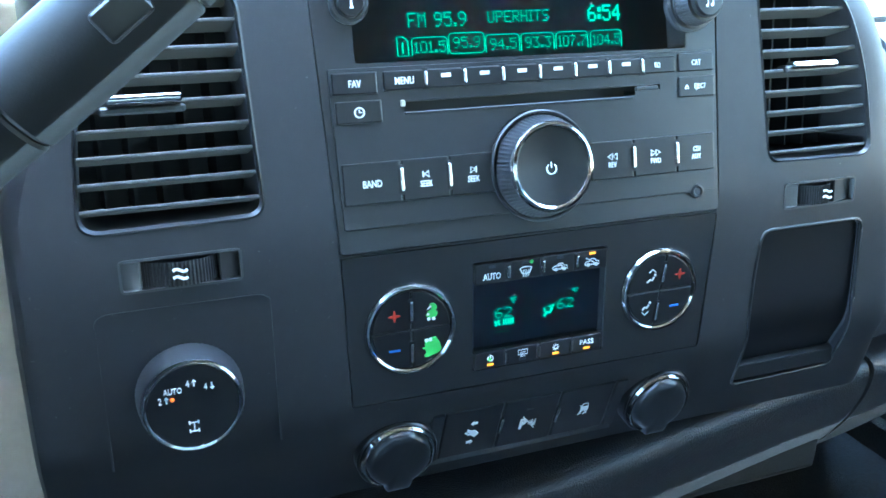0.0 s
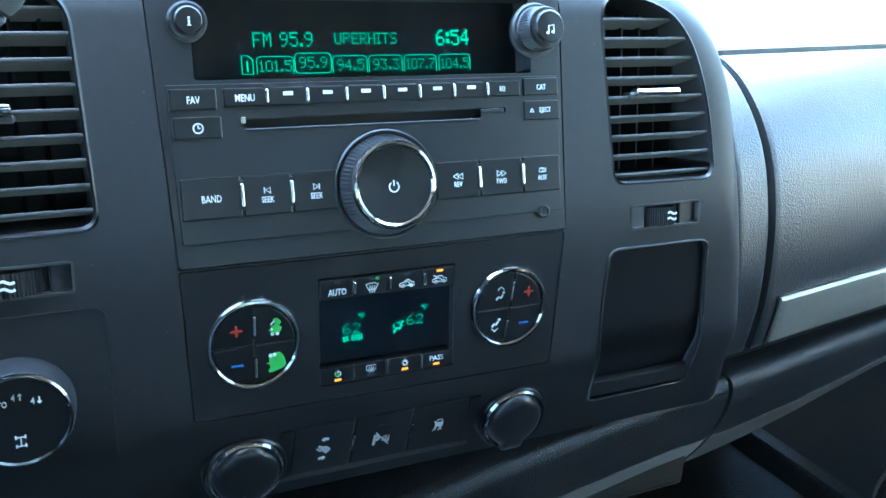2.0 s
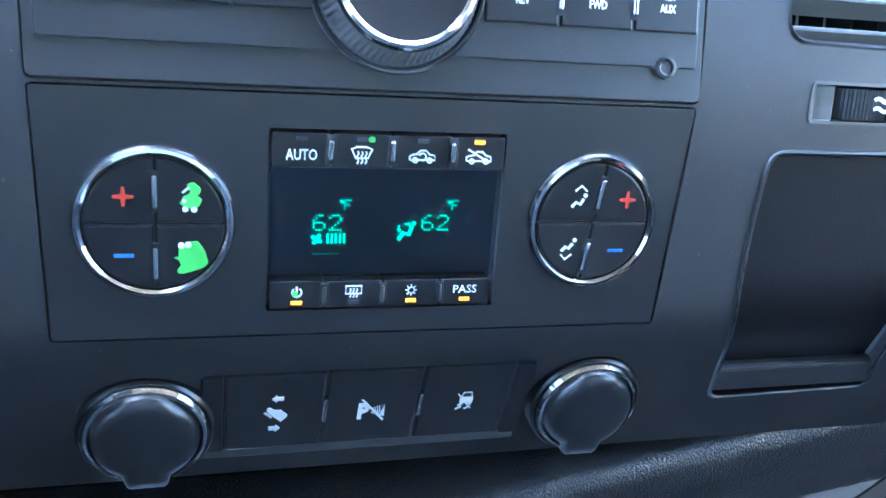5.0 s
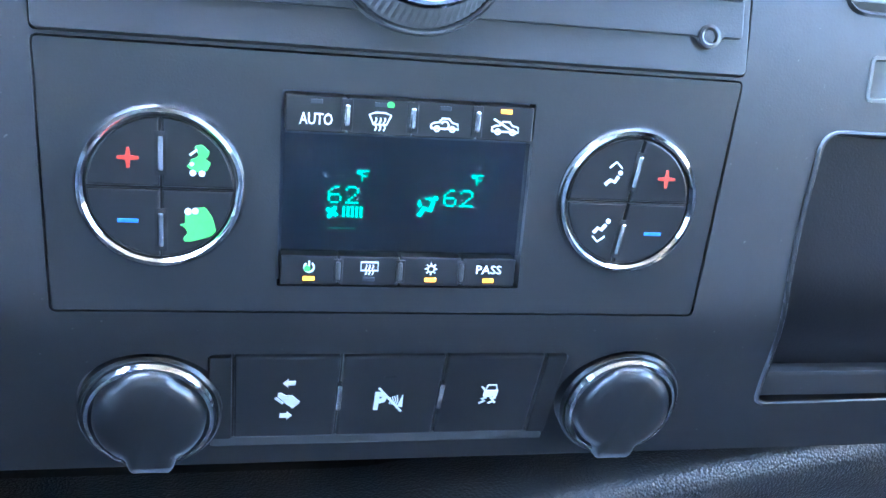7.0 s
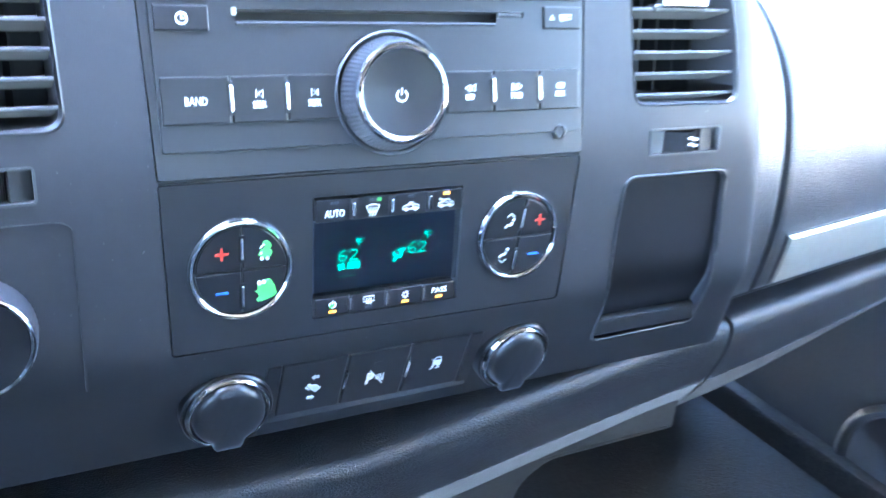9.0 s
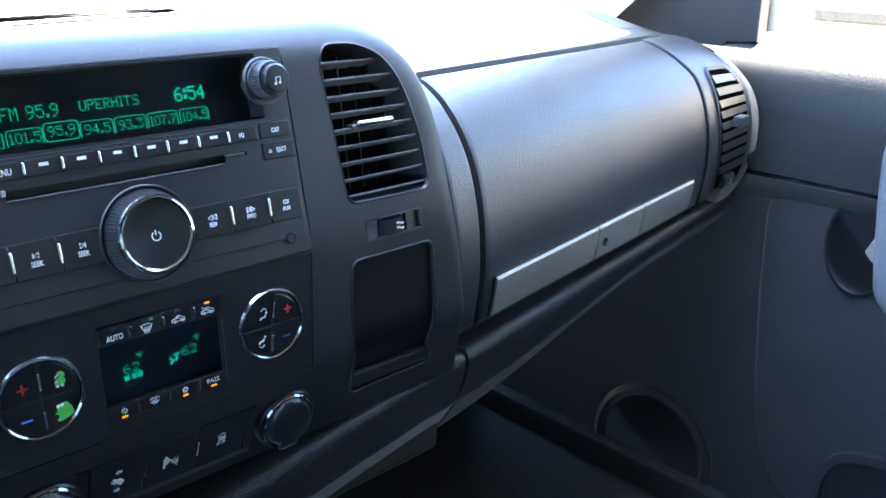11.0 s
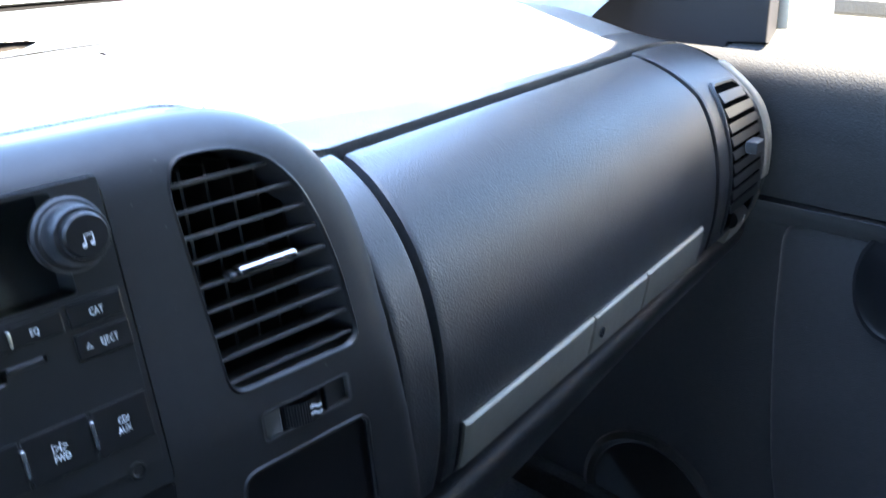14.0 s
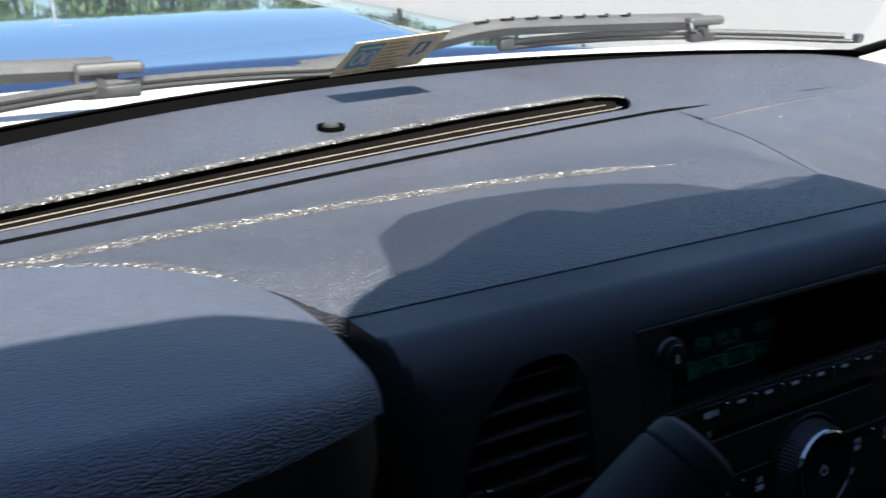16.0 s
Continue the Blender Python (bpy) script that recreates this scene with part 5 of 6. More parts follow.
def section(s):
    """Depth and height along the passenger face, s from 0 (top) to 1 (bottom)."""
    t = s * (len(SECTION) - 1)
    i = min(int(t), len(SECTION) - 2)
    f = t - i
    p = [SECTION[max(0, min(len(SECTION) - 1, i + k))] for k in (-1, 0, 1, 2)]
    out = []
    for c in (0, 1):
        a, b, d, e = (q[c] for q in p)
        out.append(0.5 * (2 * b + (d - a) * f + (2 * a - 5 * b + 4 * d - e) * f * f + (3 * b - a - 3 * d + e) * f ** 3))
    return out


def face_point(x, s, proud=0.0):
    y, z = section(s)
    y2, z2 = section(min(1, s + 0.01))
    y1, z1 = section(max(0, s - 0.01))
    nrm = Vector((0, -(z1 - z2), (y1 - y2))).normalized()
    nrm = nrm if nrm.y < 0 else -nrm
    p = Vector((x, y + side_off(x), z + 0.022 * (x - 0.288) * smooth01((s - 0.3) / 0.5) - end_drop(x) * (1 - smooth01(s / 0.7))))
    return p + nrm * proud


def height_s(z):
    return min((abs(section(k / 200)[1] - z), k / 200) for k in range(201))[1]


def face_sheet(x0, x1, s0, s1, nx, ns, edge=0.004, proud=0.0, thick=0.012):
    """A rounded-edged piece of the passenger face."""
    def fn(a, b):
        x, s = x0 + (x1 - x0) * tight(a, nx, 0.6, 0.002), s0 + (s1 - s0) * tight(b, ns, 0.5, 0.002)
        d = min(x - x0, x1 - x, (s - s0) * 0.26, (s1 - s) * 0.26)
        return face_point(x, s, proud - rolled(d, edge) - (thick if d < 1e-6 else 0))
    return sheet(fn, nx, ns)


part("side_panel", face_sheet(0.2385, 0.2690, 0.0, 0.93, 14, 60), LEATHER, dash, m=Matrix())


def end_x(z):
    """Where the dash ends beside the door, at height z."""
    return 0.832 - 0.056 * max(0.0, (z - 1.125) / 0.125) ** 2.6 - 0.05 * max(0.0, (1.075 - z) / 0.04) ** 2


def end_sheet(lo, hi, s0, s1, nx, ns, edge, proud):
    """A piece of the face near the door between two borders given by height."""
    def fn(a, b):
        s = s0 + (s1 - s0) * ease(b, 0.5)
        z = section(s)[1]
        x0, x1 = lo(z), max(hi(z), lo(z) + 0.004)
        x = x0 + (x1 - x0) * ease(a, 0.6)
        d = min(x - x0, x1 - x, (s - s0) * 0.26, (s1 - s) * 0.26)
        return face_point(x, s, proud - rolled(d, edge) - (0.012 if d < 1e-6 else 0))
    return sheet(fn, nx, ns)


def lid_edge(z):
    """The border of the glove box lid towards the door, cut away at the upper corner."""
    return 0.680 - 0.034 * max(0.0, (z - 1.207) / 0.037) ** 1.3


part("end_panel", end_sheet(lambda z: lid_edge(z) + 0.0035, lambda z: end_x(z) - 0.022, 0.0, 0.93, 28, 60, 0.004, 0.0), LEATHER, dash, m=Matrix())
part("face_backing", sheet(lambda a, b: face_point(0.21 + 0.6 * a, b, -0.012), 12, 40), DARK, dash, "black gap behind the panels", m=Matrix())
part("end_trim", end_sheet(lambda z: end_x(z) - 0.0215, end_x, 0.21, 0.80, 12, 60, 0.008, 0.001), TRIM, dash, "taupe edge of the dash end", m=Matrix())
part("end_foot", end_sheet(lambda z: 0.745, lambda z: end_x(z) - 0.012, 0.83, 1.0, 10, 12, 0.004, 0.0), TRIM, dash, "taupe lower corner of the dash", m=Matrix())
part("end_cap", sheet(lambda a, b: face_point(end_x(section(b * 0.95)[1]) - 0.001, b * 0.95, -0.003) + Vector((0.010 * a, 0.35 * a, -0.02 * a)), 10, 40), LEATHER, dash, m=Matrix())

glove = thing("glove_box", pose(0.47, 0.05, 1.04), "closed grained black glove box lid with satin silver trim strip", "glove box")
part("lid", end_sheet(lambda z: 0.2725, lid_edge, 0.040, 0.93, 80, 80, 0.005, 0.0), LEATHER, glove, m=Matrix())
s_hi, s_lo = height_s(1.0955), height_s(1.0615)
for x0, x1, lab in ((0.287, 0.4455, "satin silver trim strip"), (0.4465, 0.5325, "satin silver latch section"), (0.5335, 0.648, "satin silver trim strip")):
    part("trim_strip", face_sheet(x0, x1, s_hi, s_lo, 30, 16, 0.0022, 0.0040, 0.006), SATIN, glove, lab, m=Matrix())
part("strip_seat", face_sheet(0.2845, 0.6505, s_hi - 0.004, s_lo + 0.012, 30, 12, 0.0012, 0.0012, 0.004), FACE, glove, m=Matrix())
lock_at = face_point(0.4585, (s_hi + s_lo) / 2, 0.0042)
part("lock", lathe([(0.0042, 0), (0.0042, 0.001), (0.003, 0.0014), (0.0014, 0.0008)], 20), CHROME, glove, "small round lock", m=Matrix.Translation(lock_at) @ pose(0, 0, 0, 90, 0, 7))

# roll along the bottom of the dash and the panel below it
CHIN = [(0.034, 0.0035), (0.016, 0.0056), (0.004, 0.0056), (-0.0035, 0.0038), (-0.0062, -0.0002), (-0.0062, -0.006), (-0.0040, -0.017), (0.0005, -0.029), (0.0075, -0.044), (0.018, -0.061), (0.030, -0.077), (0.044, -0.089), (0.09, -0.088), (0.16, -0.08)]


def lip_line(x):
    if x < 0.2705:
        k = 1 - (1 - max(0.0, min(1.0, x / 0.27))) ** 1.3
        return 0.030 + 0.013 * k * k, 0.991 + 0.032 * k
    return 0.043 + (x - 0.27) * 0.13, 1.023 + (x - 0.27) * 0.045


def along(profile, x, b):
    t = b * (len(profile) - 1)
    i = min(int(t), len(profile) - 2)
    f = t - i
    p = [profile[max(0, min(len(profile) - 1, i + k))] for k in (-1, 0, 1, 2)]
    y, z = lip_line(x)
    dy, dz = (0.5 * (2 * p[1][c] + (p[2][c] - p[0][c]) * f + (2 * p[0][c] - 5 * p[1][c] + 4 * p[2][c] - p[3][c]) * f * f + (3 * p[1][c] - p[0][c] - 3 * p[2][c] + p[3][c]) * f ** 3) for c in (0, 1))
    low = 1 - 0.30 * smooth01((x - 0.30) / 0.35)
    return Vector((x, y + dy, z + (dz if dz > 0 else dz * low)))


for x0, x1 in ((-0.30, 0.2685), (0.2725, 0.815)):
    part("lower_roll", sheet(lambda a, b: along(CHIN, x0 + (x1 - x0) * a, 0.62 * b), 60, 50, 0.003), ROLLVINYL, dash, "grained padded roll under the dash", m=Matrix())
    # Same surface as the roll; the browner tone paints warm light low down.
    part("knee_panel", sheet(lambda a, b: along(CHIN, x0 + (x1 - x0) * a, 0.62 + 0.38 * b), 60, 16, 0.003), KNEE if x0 < 0 else LOWER, dash, "taupe knee panel toned for warm light under the centre stack" if x0 < 0 else "dark lower dash panel", m=Matrix())
FOOT = [(-0.15, 0.54), (0.122, 0.54), (0.128, 0.890), (0.138, 0.918), (0.158, 0.929), (0.266, 0.930), (0.267, 0.965), (-0.264, 0.965), (-0.262, 0.930), (-0.186, 0.929), (-0.16, 0.90)]
part("console_foot", prism(rounded(FOOT, [0, 0, 0.01, 0.010, 0.008, 0.004, 0, 0, 0.004, 0.01, 0.01], 4), -0.22, -0.061, 0.005, 3), KNEE, dash, "taupe foot of the centre stack", m=Matrix(((1, 0, 0, 0), (0, 0, -1, 0), (0, 1, 0, 0), (0, 0, 0, 1))))


# end vent, following the curve of the face
def vent_reach(z):
    k = max(0.0, (z - 1.17) / 0.045)
    return 0.710 + 0.005 * k * k, 0.787 - 0.023 * k ** 2 - 0.012 * max(0.0, (1.085 - z) / 0.03)


def end_vent():
    zs = [1.0675 + (1.2125 - 1.0675) * k / 24 for k in range(25)]
    t = thing("air_vent", Matrix.Translation(face_point(0.752, height_s(1.14), 0.0)), "black slatted dashboard end vent with square tab near the door", "air vent", "dashboard air vents")
    left, right = [(vent_reach(z)[0], z) for z in zs], [(vent_reach(z)[1], z) for z in reversed(zs)]
    ring = rounded(left + right, [0.006 if k in (0, 24, 25, 49) else 0 for k in range(50)], 4)
    cx, cz = 0.752, 1.14
    bm = bmesh.new()
    rows = []
    for x, z in ring:
        rows.append([bm.verts.new(face_point(cx + (x - cx) * k, height_s(cz + (z - cz) * k), w)) for k, w in ((1.05, -0.001), (1.03, 0.0026), (1.0, 0.0030), (0.975, 0.0016))])
    for a, b in zip(rows, rows[1:] + rows[:1]):
        for k in range(3):
            bm.faces.new((a[k], a[k + 1], b[k + 1], b[k]))
    bmesh.ops.recalc_face_normals(bm, faces=bm.faces)
    part("vent_frame", bm, FACE, t, m=Matrix())

    def back(a, b):
        z = 1.066 + 0.148 * b
        lo, hi = vent_reach(z)
        return face_point(lo - 0.001 + (hi - lo + 0.002) * a, height_s(z), 0.0019)
    # Black sheet laid on the face stands for the shaded hollow.
    part("vent_shade", sheet(back, 6, 24), VOID, t, m=Matrix())
    for i in range(9):
        z = 1.204 - 0.0135 * i
        lo, hi = vent_reach(z)

        def fn(a, b, lo=lo, hi=hi, z=z):
            return face_point(lo + 0.002 + (hi - lo - 0.004) * a, height_s(z - 0.0088 * b), 0.0022 + 0.0016 * b)
        part("slat", sheet(fn, 6, 3, 0.0012), SWITCH, t, m=Matrix())
    c = Matrix.Translation(face_point(0.750, height_s(1.147), 0.010)) @ pose(0, 0, 0, 90, 0, 7)
    part("tab", box(0.022, 0.012, 0.012, 0.002, 2), SLAT, t, "square grey adjusting tab", m=c)
    w = Matrix.Translation(face_point(0.742, height_s(1.074), 0.0)) @ pose(0, 0, 0, 0, 90, 7)
    part("thumbwheel", lathe([(0.009, -0.014), (0.009, 0.014)], 32, rib=0.0004), KEY, t, m=w)
    part("mark", stroke([(-0.003, -0.003), (0.003, 0.003)], 0.0012), WHITE, t, m=Matrix.Translation(face_point(0.742, height_s(1.076), 0.0098)) @ pose(0, 0, 0, 90, 0, 7), smooth=False)
    return t


end_vent()

# ---------- cabin shell ----------
shell = thing("cabin", pose(0, -0.4, 0.5), "grey truck cabin shell with open window apertures", "cabin", kind="structure")
part("floor", box(1.7, 2.35, 0.04), CARPET, shell, m=pose(0, -0.45, 0.52))
part("dash_core", box(1.60, 0.46, 0.17, 0.01, 2), DARK, dash, "black structure under the dash top", m=pose(0.0, 0.40, 1.125))
part("firewall", box(1.7, 0.04, 0.72), CARPET, shell, m=pose(0, 0.62, 0.87))
# Roof is out of view, its edges set by where sun should fall.
part("roof", box(1.69, 1.48, 0.05, 0.02, 2), HEADLINER, shell, m=pose(0, -0.985, 1.81))
# Unseen header: outline projected back from the shadow edge wanted on the dash.
HEADER = [(-0.70, -0.30), (-0.62, -0.25), (-0.45, -0.205), (-0.36, -0.191), (-0.28, -0.189), (-0.255, -0.198), (-0.236, -0.202), (-0.21, -0.172), (-0.18, -0.153), (-0.161, -0.150), (-0.108, -0.116), (-0.06, -0.095), (-0.042, -0.100), (-0.025, -0.130), (-0.01, -0.147), (0.03, -0.150), (0.12, -0.134), (0.17, -0.122), (0.25, -0.128), (0.36, -0.145), (0.48, -0.152), (0.58, -0.146), (0.64, -0.132), (0.70, -0.105), (0.838, -0.130), (0.838, -0.30)]
part("header", prism(rounded(HEADER, 0.005, 3), 1.772, 1.792, 0.006), HEADLINER, shell, "unseen header shaped to cast the shadow edge on the dash", m=Matrix())
rg = part("rear_pane", box(1.12, 0.006, 0.38), REARSHADE, shell, "unseen rear window darkened to cut cabin light", m=pose(0, -1.63, 1.46))
rg.visible_shadow = False
# Unseen dark wall added to keep low rear light off the console.
part("rear_light_block", box(1.66, 0.05, 0.66, 0.02, 2), CLOTH, shell, m=pose(0, -0.86, 0.84))
part("rear_wall", carve(box(1.72, 0.05, 1.30), [box(1.1, 0.2, 0.36, at=(0, 0, 0.30))]), CLOTH, shell, m=pose(0, -1.63, 1.16))


def pillar_point(sign, corner=True):
    def fn(a, b):
        front = Vector((0.765, 0.575, 1.255)).lerp(Vector((0.675, -0.19, 1.79)), b)
        if corner:
            front.x += float(np.interp(b, (0, 0.04, 0.06, 0.08, 0.1, 0.13, 0.17, 0.2, 0.25, 0.3, 0.35, 0.45, 0.6, 1), (-0.018, 0.012, 0.032, 0.044, 0.059, 0.083, 0.088, 0.084, 0.070, 0.052, 0.036, 0.014, -0.006, 0.0)))
        rear = Vector((0.815, 0.335, 1.225)).lerp(Vector((0.80, -0.30, 1.80)), b)
        p = front.lerp(rear, a) + Vector((-0.012, -0.002, 0.006)) * math.sin(math.pi * a)
        p.x *= sign
        return p
    return fn


pil = thing("windshield_pillar", pose(0.75, 0.2, 1.5), "pale grey windshield pillar trim with oval grille", "pillar trim")
part("trim", sheet(lambda a, b: pillar_point(1)(a, 0.1 * (1 - a) + (1 - 0.1 * (1 - a)) * b), 16, 40, 0.012), PILLAR, pil, m=Matrix())
part("trim", sheet(pillar_point(-1), 16, 40, 0.012), PILLAR, shell, m=Matrix())
def foot_point(a, b):
    """The flared foot, shaped to the camera's view and to catch sun, from the dash up to the lower edge of the pillar
    trim.
    """
    high = pillar_point(1)(a, 0.1 * (1 - a) + 0.012) + Vector((-0.004, 0, 0))
    low = Vector((0.742, 0.578, 1.266)).lerp(Vector((0.790, 0.335, 1.212)), a) + Vector((-0.012, -0.008, 0.002)) * math.sin(math.pi * min(1, 1.3 * a))
    return low.lerp(high, b)


part("trim_foot", sheet(foot_point, 24, 8, 0.006), PILLAR, pil, "flared foot of the pillar trim", m=Matrix())
gp = pillar_point(1, False)
c0, ca, cb = gp(0.50, 0.205), gp(0.58, 0.205), gp(0.50, 0.285)
ex, ey = (cb - c0).normalized(), (ca - c0).normalized()
ez = ex.cross(ey).normalized()
ez = ez if ez.x < 0 else -ez
ey = ez.cross(ex)
GM = Matrix(((ex.x, ey.x, ez.x, c0.x), (ex.y, ey.y, ez.y, c0.y), (ex.z, ey.z, ez.z, c0.z), (0, 0, 0, 1)))
oval = [(0.044 * math.copysign(abs(math.cos(t)) ** 0.75, math.cos(t)), 0.021 * math.copysign(abs(math.sin(t)) ** 0.75, math.sin(t))) for t in [2 * math.pi * k / 40 for k in range(40)]]
part("grille_rim", stroke(oval, 0.006, 0, 0.009, True), PILLAR, pil, m=GM @ Matrix.Translation((0, 0, 0.004)))
part("grille", prism(oval, 0.0, 0.006, 0.002), material("grille_cloth", (0.33, 0.33, 0.33), 0.8, grain=0.0008, size=0.002, vary=0.1), pil, m=GM @ Matrix.Translation((0, 0, 0.002)))

screen = thing("windshield", pose(0.05, 0.5, 1.3), "clear sloping windshield glass with black lower edge", "windshield", kind="structure")


def screen_point(a, b, lift=0.0):
    x = -0.79 + 1.575 * a
    base = Vector((x, screen_y(x) + 0.004, 1.279))
    top = Vector((x * 0.875, -0.185, 1.80))
    p = base.lerp(top, b)
    bow = 0.03 * math.sin(math.pi * b)
    return p + Vector((0, 0.6 * bow + lift, bow + lift))


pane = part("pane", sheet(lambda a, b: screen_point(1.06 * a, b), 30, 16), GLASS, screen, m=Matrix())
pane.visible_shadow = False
# Shadow edge wanted on the dash, which the band is solved from.
BAND_X, BAND_Y = (-0.205, -0.184, -0.172, -0.160, -0.126, -0.077, -0.011, 0.040, 0.066, 0.078, 0.098, 0.137, 0.172, 0.20), (0.11, 0.125, 0.16, 0.195, 0.230, 0.243, 0.236, 0.214, 0.190, 0.158, 0.160, 0.162, 0.150, 0.12)


def band_point(a, b):
    """An unseen tinted band at the top of the glass, solved from the pale shadow it should cast."""
    x = -0.205 + 0.405 * a
    low = float(np.interp(x, BAND_X, BAND_Y))
    k = min((abs((p := screen_point(0.5, q / 400)).y + (p.z - 1.291) * 0.56 - low), q / 400) for q in range(280, 401))[1]
    k += (1 - k) * b
    p = screen_point((x / (1 - 0.125 * k) + 0.79) / 1.575, k)
    return p + Vector((0, -0.003, -0.003))


part("half_shade_band", sheet(band_point, 60, 6), HALFSHADE, screen, "unseen tinted band shaped to cast the paler shadow on the dash", m=Matrix())
part("lower_seal", sheet(lambda a, b: screen_point(a, -0.028 + 0.036 * b, -0.0035), 50, 3, 0.002), VOID, screen, "black edge band", m=Matrix())
edge = [foot_point(0, k / 8) for k in range(9)] + [pillar_point(1)(0, 0.13 + k / 40) for k in range(33)]
part("side_seal", tube([p + Vector((-0.002, 0.004, 0.002)) for p in edge], 0.0068, 10), VOID, screen, "black edge band", m=Matrix())

# Out of view; placed so its shadow stays within the header's.
mirror = thing("rear_view_mirror", pose(0.0, -0.06, 1.60), "unseen rear view mirror kept inside the header shadow", "mirror")
egg = [(0.126 * math.copysign(abs(math.cos(a)) ** 0.72, math.cos(a)), 0.052 * math.copysign(abs(math.sin(a)) ** 0.8, math.sin(a))) for a in [2 * math.pi * k / 56 for k in range(56)]]
part("housing", prism(egg, -0.022, 0.022, 0.008), KEY, mirror, m=pose(-0.012, -0.072, 1.600, 80))
part("mirror_glass", prism([(x * 0.93, y * 0.9) for x, y in egg], 0.022, 0.0235), CHROME, mirror, m=pose(-0.012, -0.072, 1.600, 80))
part("stalk", tube([(-0.018, -0.05, 1.61), (-0.018, -0.09, 1.70), (-0.018, -0.12, 1.775)], 0.010, 12), KEY, mirror, m=Matrix())

# passenger door
door = thing("passenger_door", pose(0.86, -0.3, 0.7), "dark vinyl passenger door panel with sunlit sill and grey pull handle", "car door")


def door_point(a, b):
    y = 0.62 - 1.72 * a
    z = 1.246 - 0.745 * b
    x = 0.868 + 0.026 * smooth01((1.078 - z) / 0.04) - 0.004 * math.exp(-((z - 1.14) / 0.04) ** 2)
    if b < 0.08:
        x += 0.080 * (1 - b / 0.08) ** 2.8
    return Vector((x, y, z + (0.004 if b < 0.01 else 0)))


part("lower_panel", sheet(lambda a, b: door_point(a, 0.228 + 0.772 * b), 40, 100, 0.02), DOORTRIM, door, m=Matrix())
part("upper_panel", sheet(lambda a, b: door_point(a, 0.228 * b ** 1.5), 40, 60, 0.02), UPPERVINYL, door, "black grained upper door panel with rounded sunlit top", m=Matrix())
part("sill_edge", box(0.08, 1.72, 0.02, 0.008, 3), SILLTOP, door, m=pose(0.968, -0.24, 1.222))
part("mid_trim", sheet(lambda a, b: Vector((0.872 + 0.004 * math.sin(math.pi * b), 0.62 - 1.7 * a, 1.078 - 0.012 * b - 0.02 * a)), 20, 6, 0.006), DOORLOW, door, m=Matrix())
GRIP = [(-0.087, 1.198), (-0.077, 1.140), (-0.080, 1.090), (-0.086, 1.033), (-0.093, 0.984), (-0.113, 0.962), (-0.165, 0.955), (-0.192, 0.990), (-0.188, 1.10), (-0.184, 1.19), (-0.130, 1.216)]
SIDEWAYS = Matrix(((0, 0, -1, 0.802), (1, 0, 0, 0), (0, 1, 0, 0), (0, 0, 0, 1)))
pull = part("pull_handle", prism(rounded(GRIP, [0.02, 0.01, 0.01, 0.01, 0.012, 0.012, 0.02, 0.02, 0.01, 0.02, 0.02], 5), 0.0, 0.036, 0.014, 6), SILVER, door, "satin grey pull handle", m=SIDEWAYS)
part("handle_post", box(0.07, 0.05, 0.04, 0.008, 2), DOORLOW, pull, m=pose(0.835, -0.15, 1.185))
part("handle_post", box(0.07, 0.05, 0.04, 0.008, 2), DOORLOW, pull, m=pose(0.835, -0.15, 0.985))
INSET = [(0.087, 1.046), (0.083, 0.925), (0.075, 0.83), (0.064, 0.74), (0.050, 0.68), (0.020, 0.632), (-0.06, 0.602), (-0.70, 0.59), (-0.70, 1.046)]
part("door_insert", prism(rounded(INSET, [0.03, 0.03, 0.03, 0.03, 0.02, 0.02, 0.03, 0.02, 0.02], 6), 0.0, 0.009, 0.006, 4), DOORTRIM, door, "raised lower insert of the door", m=Matrix(((0, 0, -1, 0.877), (1, 0, 0, 0), (0, 1, 0, 0), (0, 0, 0, 1))))
recess = part("release_recess", lathe([(0.050, -0.004), (0.049, 0.002), (0.045, 0.003), (0.041, 0.0005), (0.030, -0.001), (0.002, -0.0015)], 40), KEY, door, "black oval release recess", m=pose(0.866, -0.041, 1.004, 0, -90, 0) @ Matrix.Diagonal((1.32, 0.92, 1, 1)))
part("release_lever", prism(rounded([(-0.060, 1.030), (-0.072, 1.032), (-0.070, 0.990), (-0.058, 0.990), (-0.047, 1.001)], 0.003, 3), 0.0, 0.006, 0.002, 2), SATIN, recess, "satin release lever", m=Matrix(((0, 0, -1, 0.864), (1, 0, 0, 0), (0, 1, 0, 0), (0, 0, 0, 1))))
SPEAKER = pose(0.875, 0.222, 0.600, 0, -90, 0)
part("speaker_ring", lathe([(0.106, -0.004), (0.104, 0.006), (0.096, 0.010), (0.089, 0.006), (0.084, -0.003)], 56, True), DOORTRIM, door, "round speaker surround", m=SPEAKER)
part("speaker_grille", lathe([(0.088, -0.002), (0.088, 0.001), (0.05, 0.004), (0.002, 0.005)], 40), DOORTRIM, door, m=SPEAKER)
CUP = rounded([(-0.040, 0.56), (-0.040, 0.690), (-0.060, 0.726), (-0.110, 0.742), (-0.62, 0.742), (-0.62, 0.56)], [0, 0.02, 0.02, 0.03, 0.03, 0], 6)
TURNED = Matrix(((0, 0, -1, 0.868), (1, 0, 0, 0), (0, 1, 0, 0), (0, 0, 0, 1)))
pocket = part("map_pocket", stroke(CUP, 0.012, -0.004, 0.012, True), DOORLOW, door, "rounded rim of the door pocket", m=TURNED)
# Flat dark fill stands for the shaded inside of the door pocket.
part("pocket_shade", prism(CUP, -0.002, 0.003), DARK, pocket, m=TURNED)
for y, w in ((0.1195, 0.014), (0.1372, 0.007)):
    part("window_channel", box(0.012, w, 0.53, 0.003, 2), SATIN, door, "pale window channel", m=pose(0.868, y, 1.485, 0, -5))
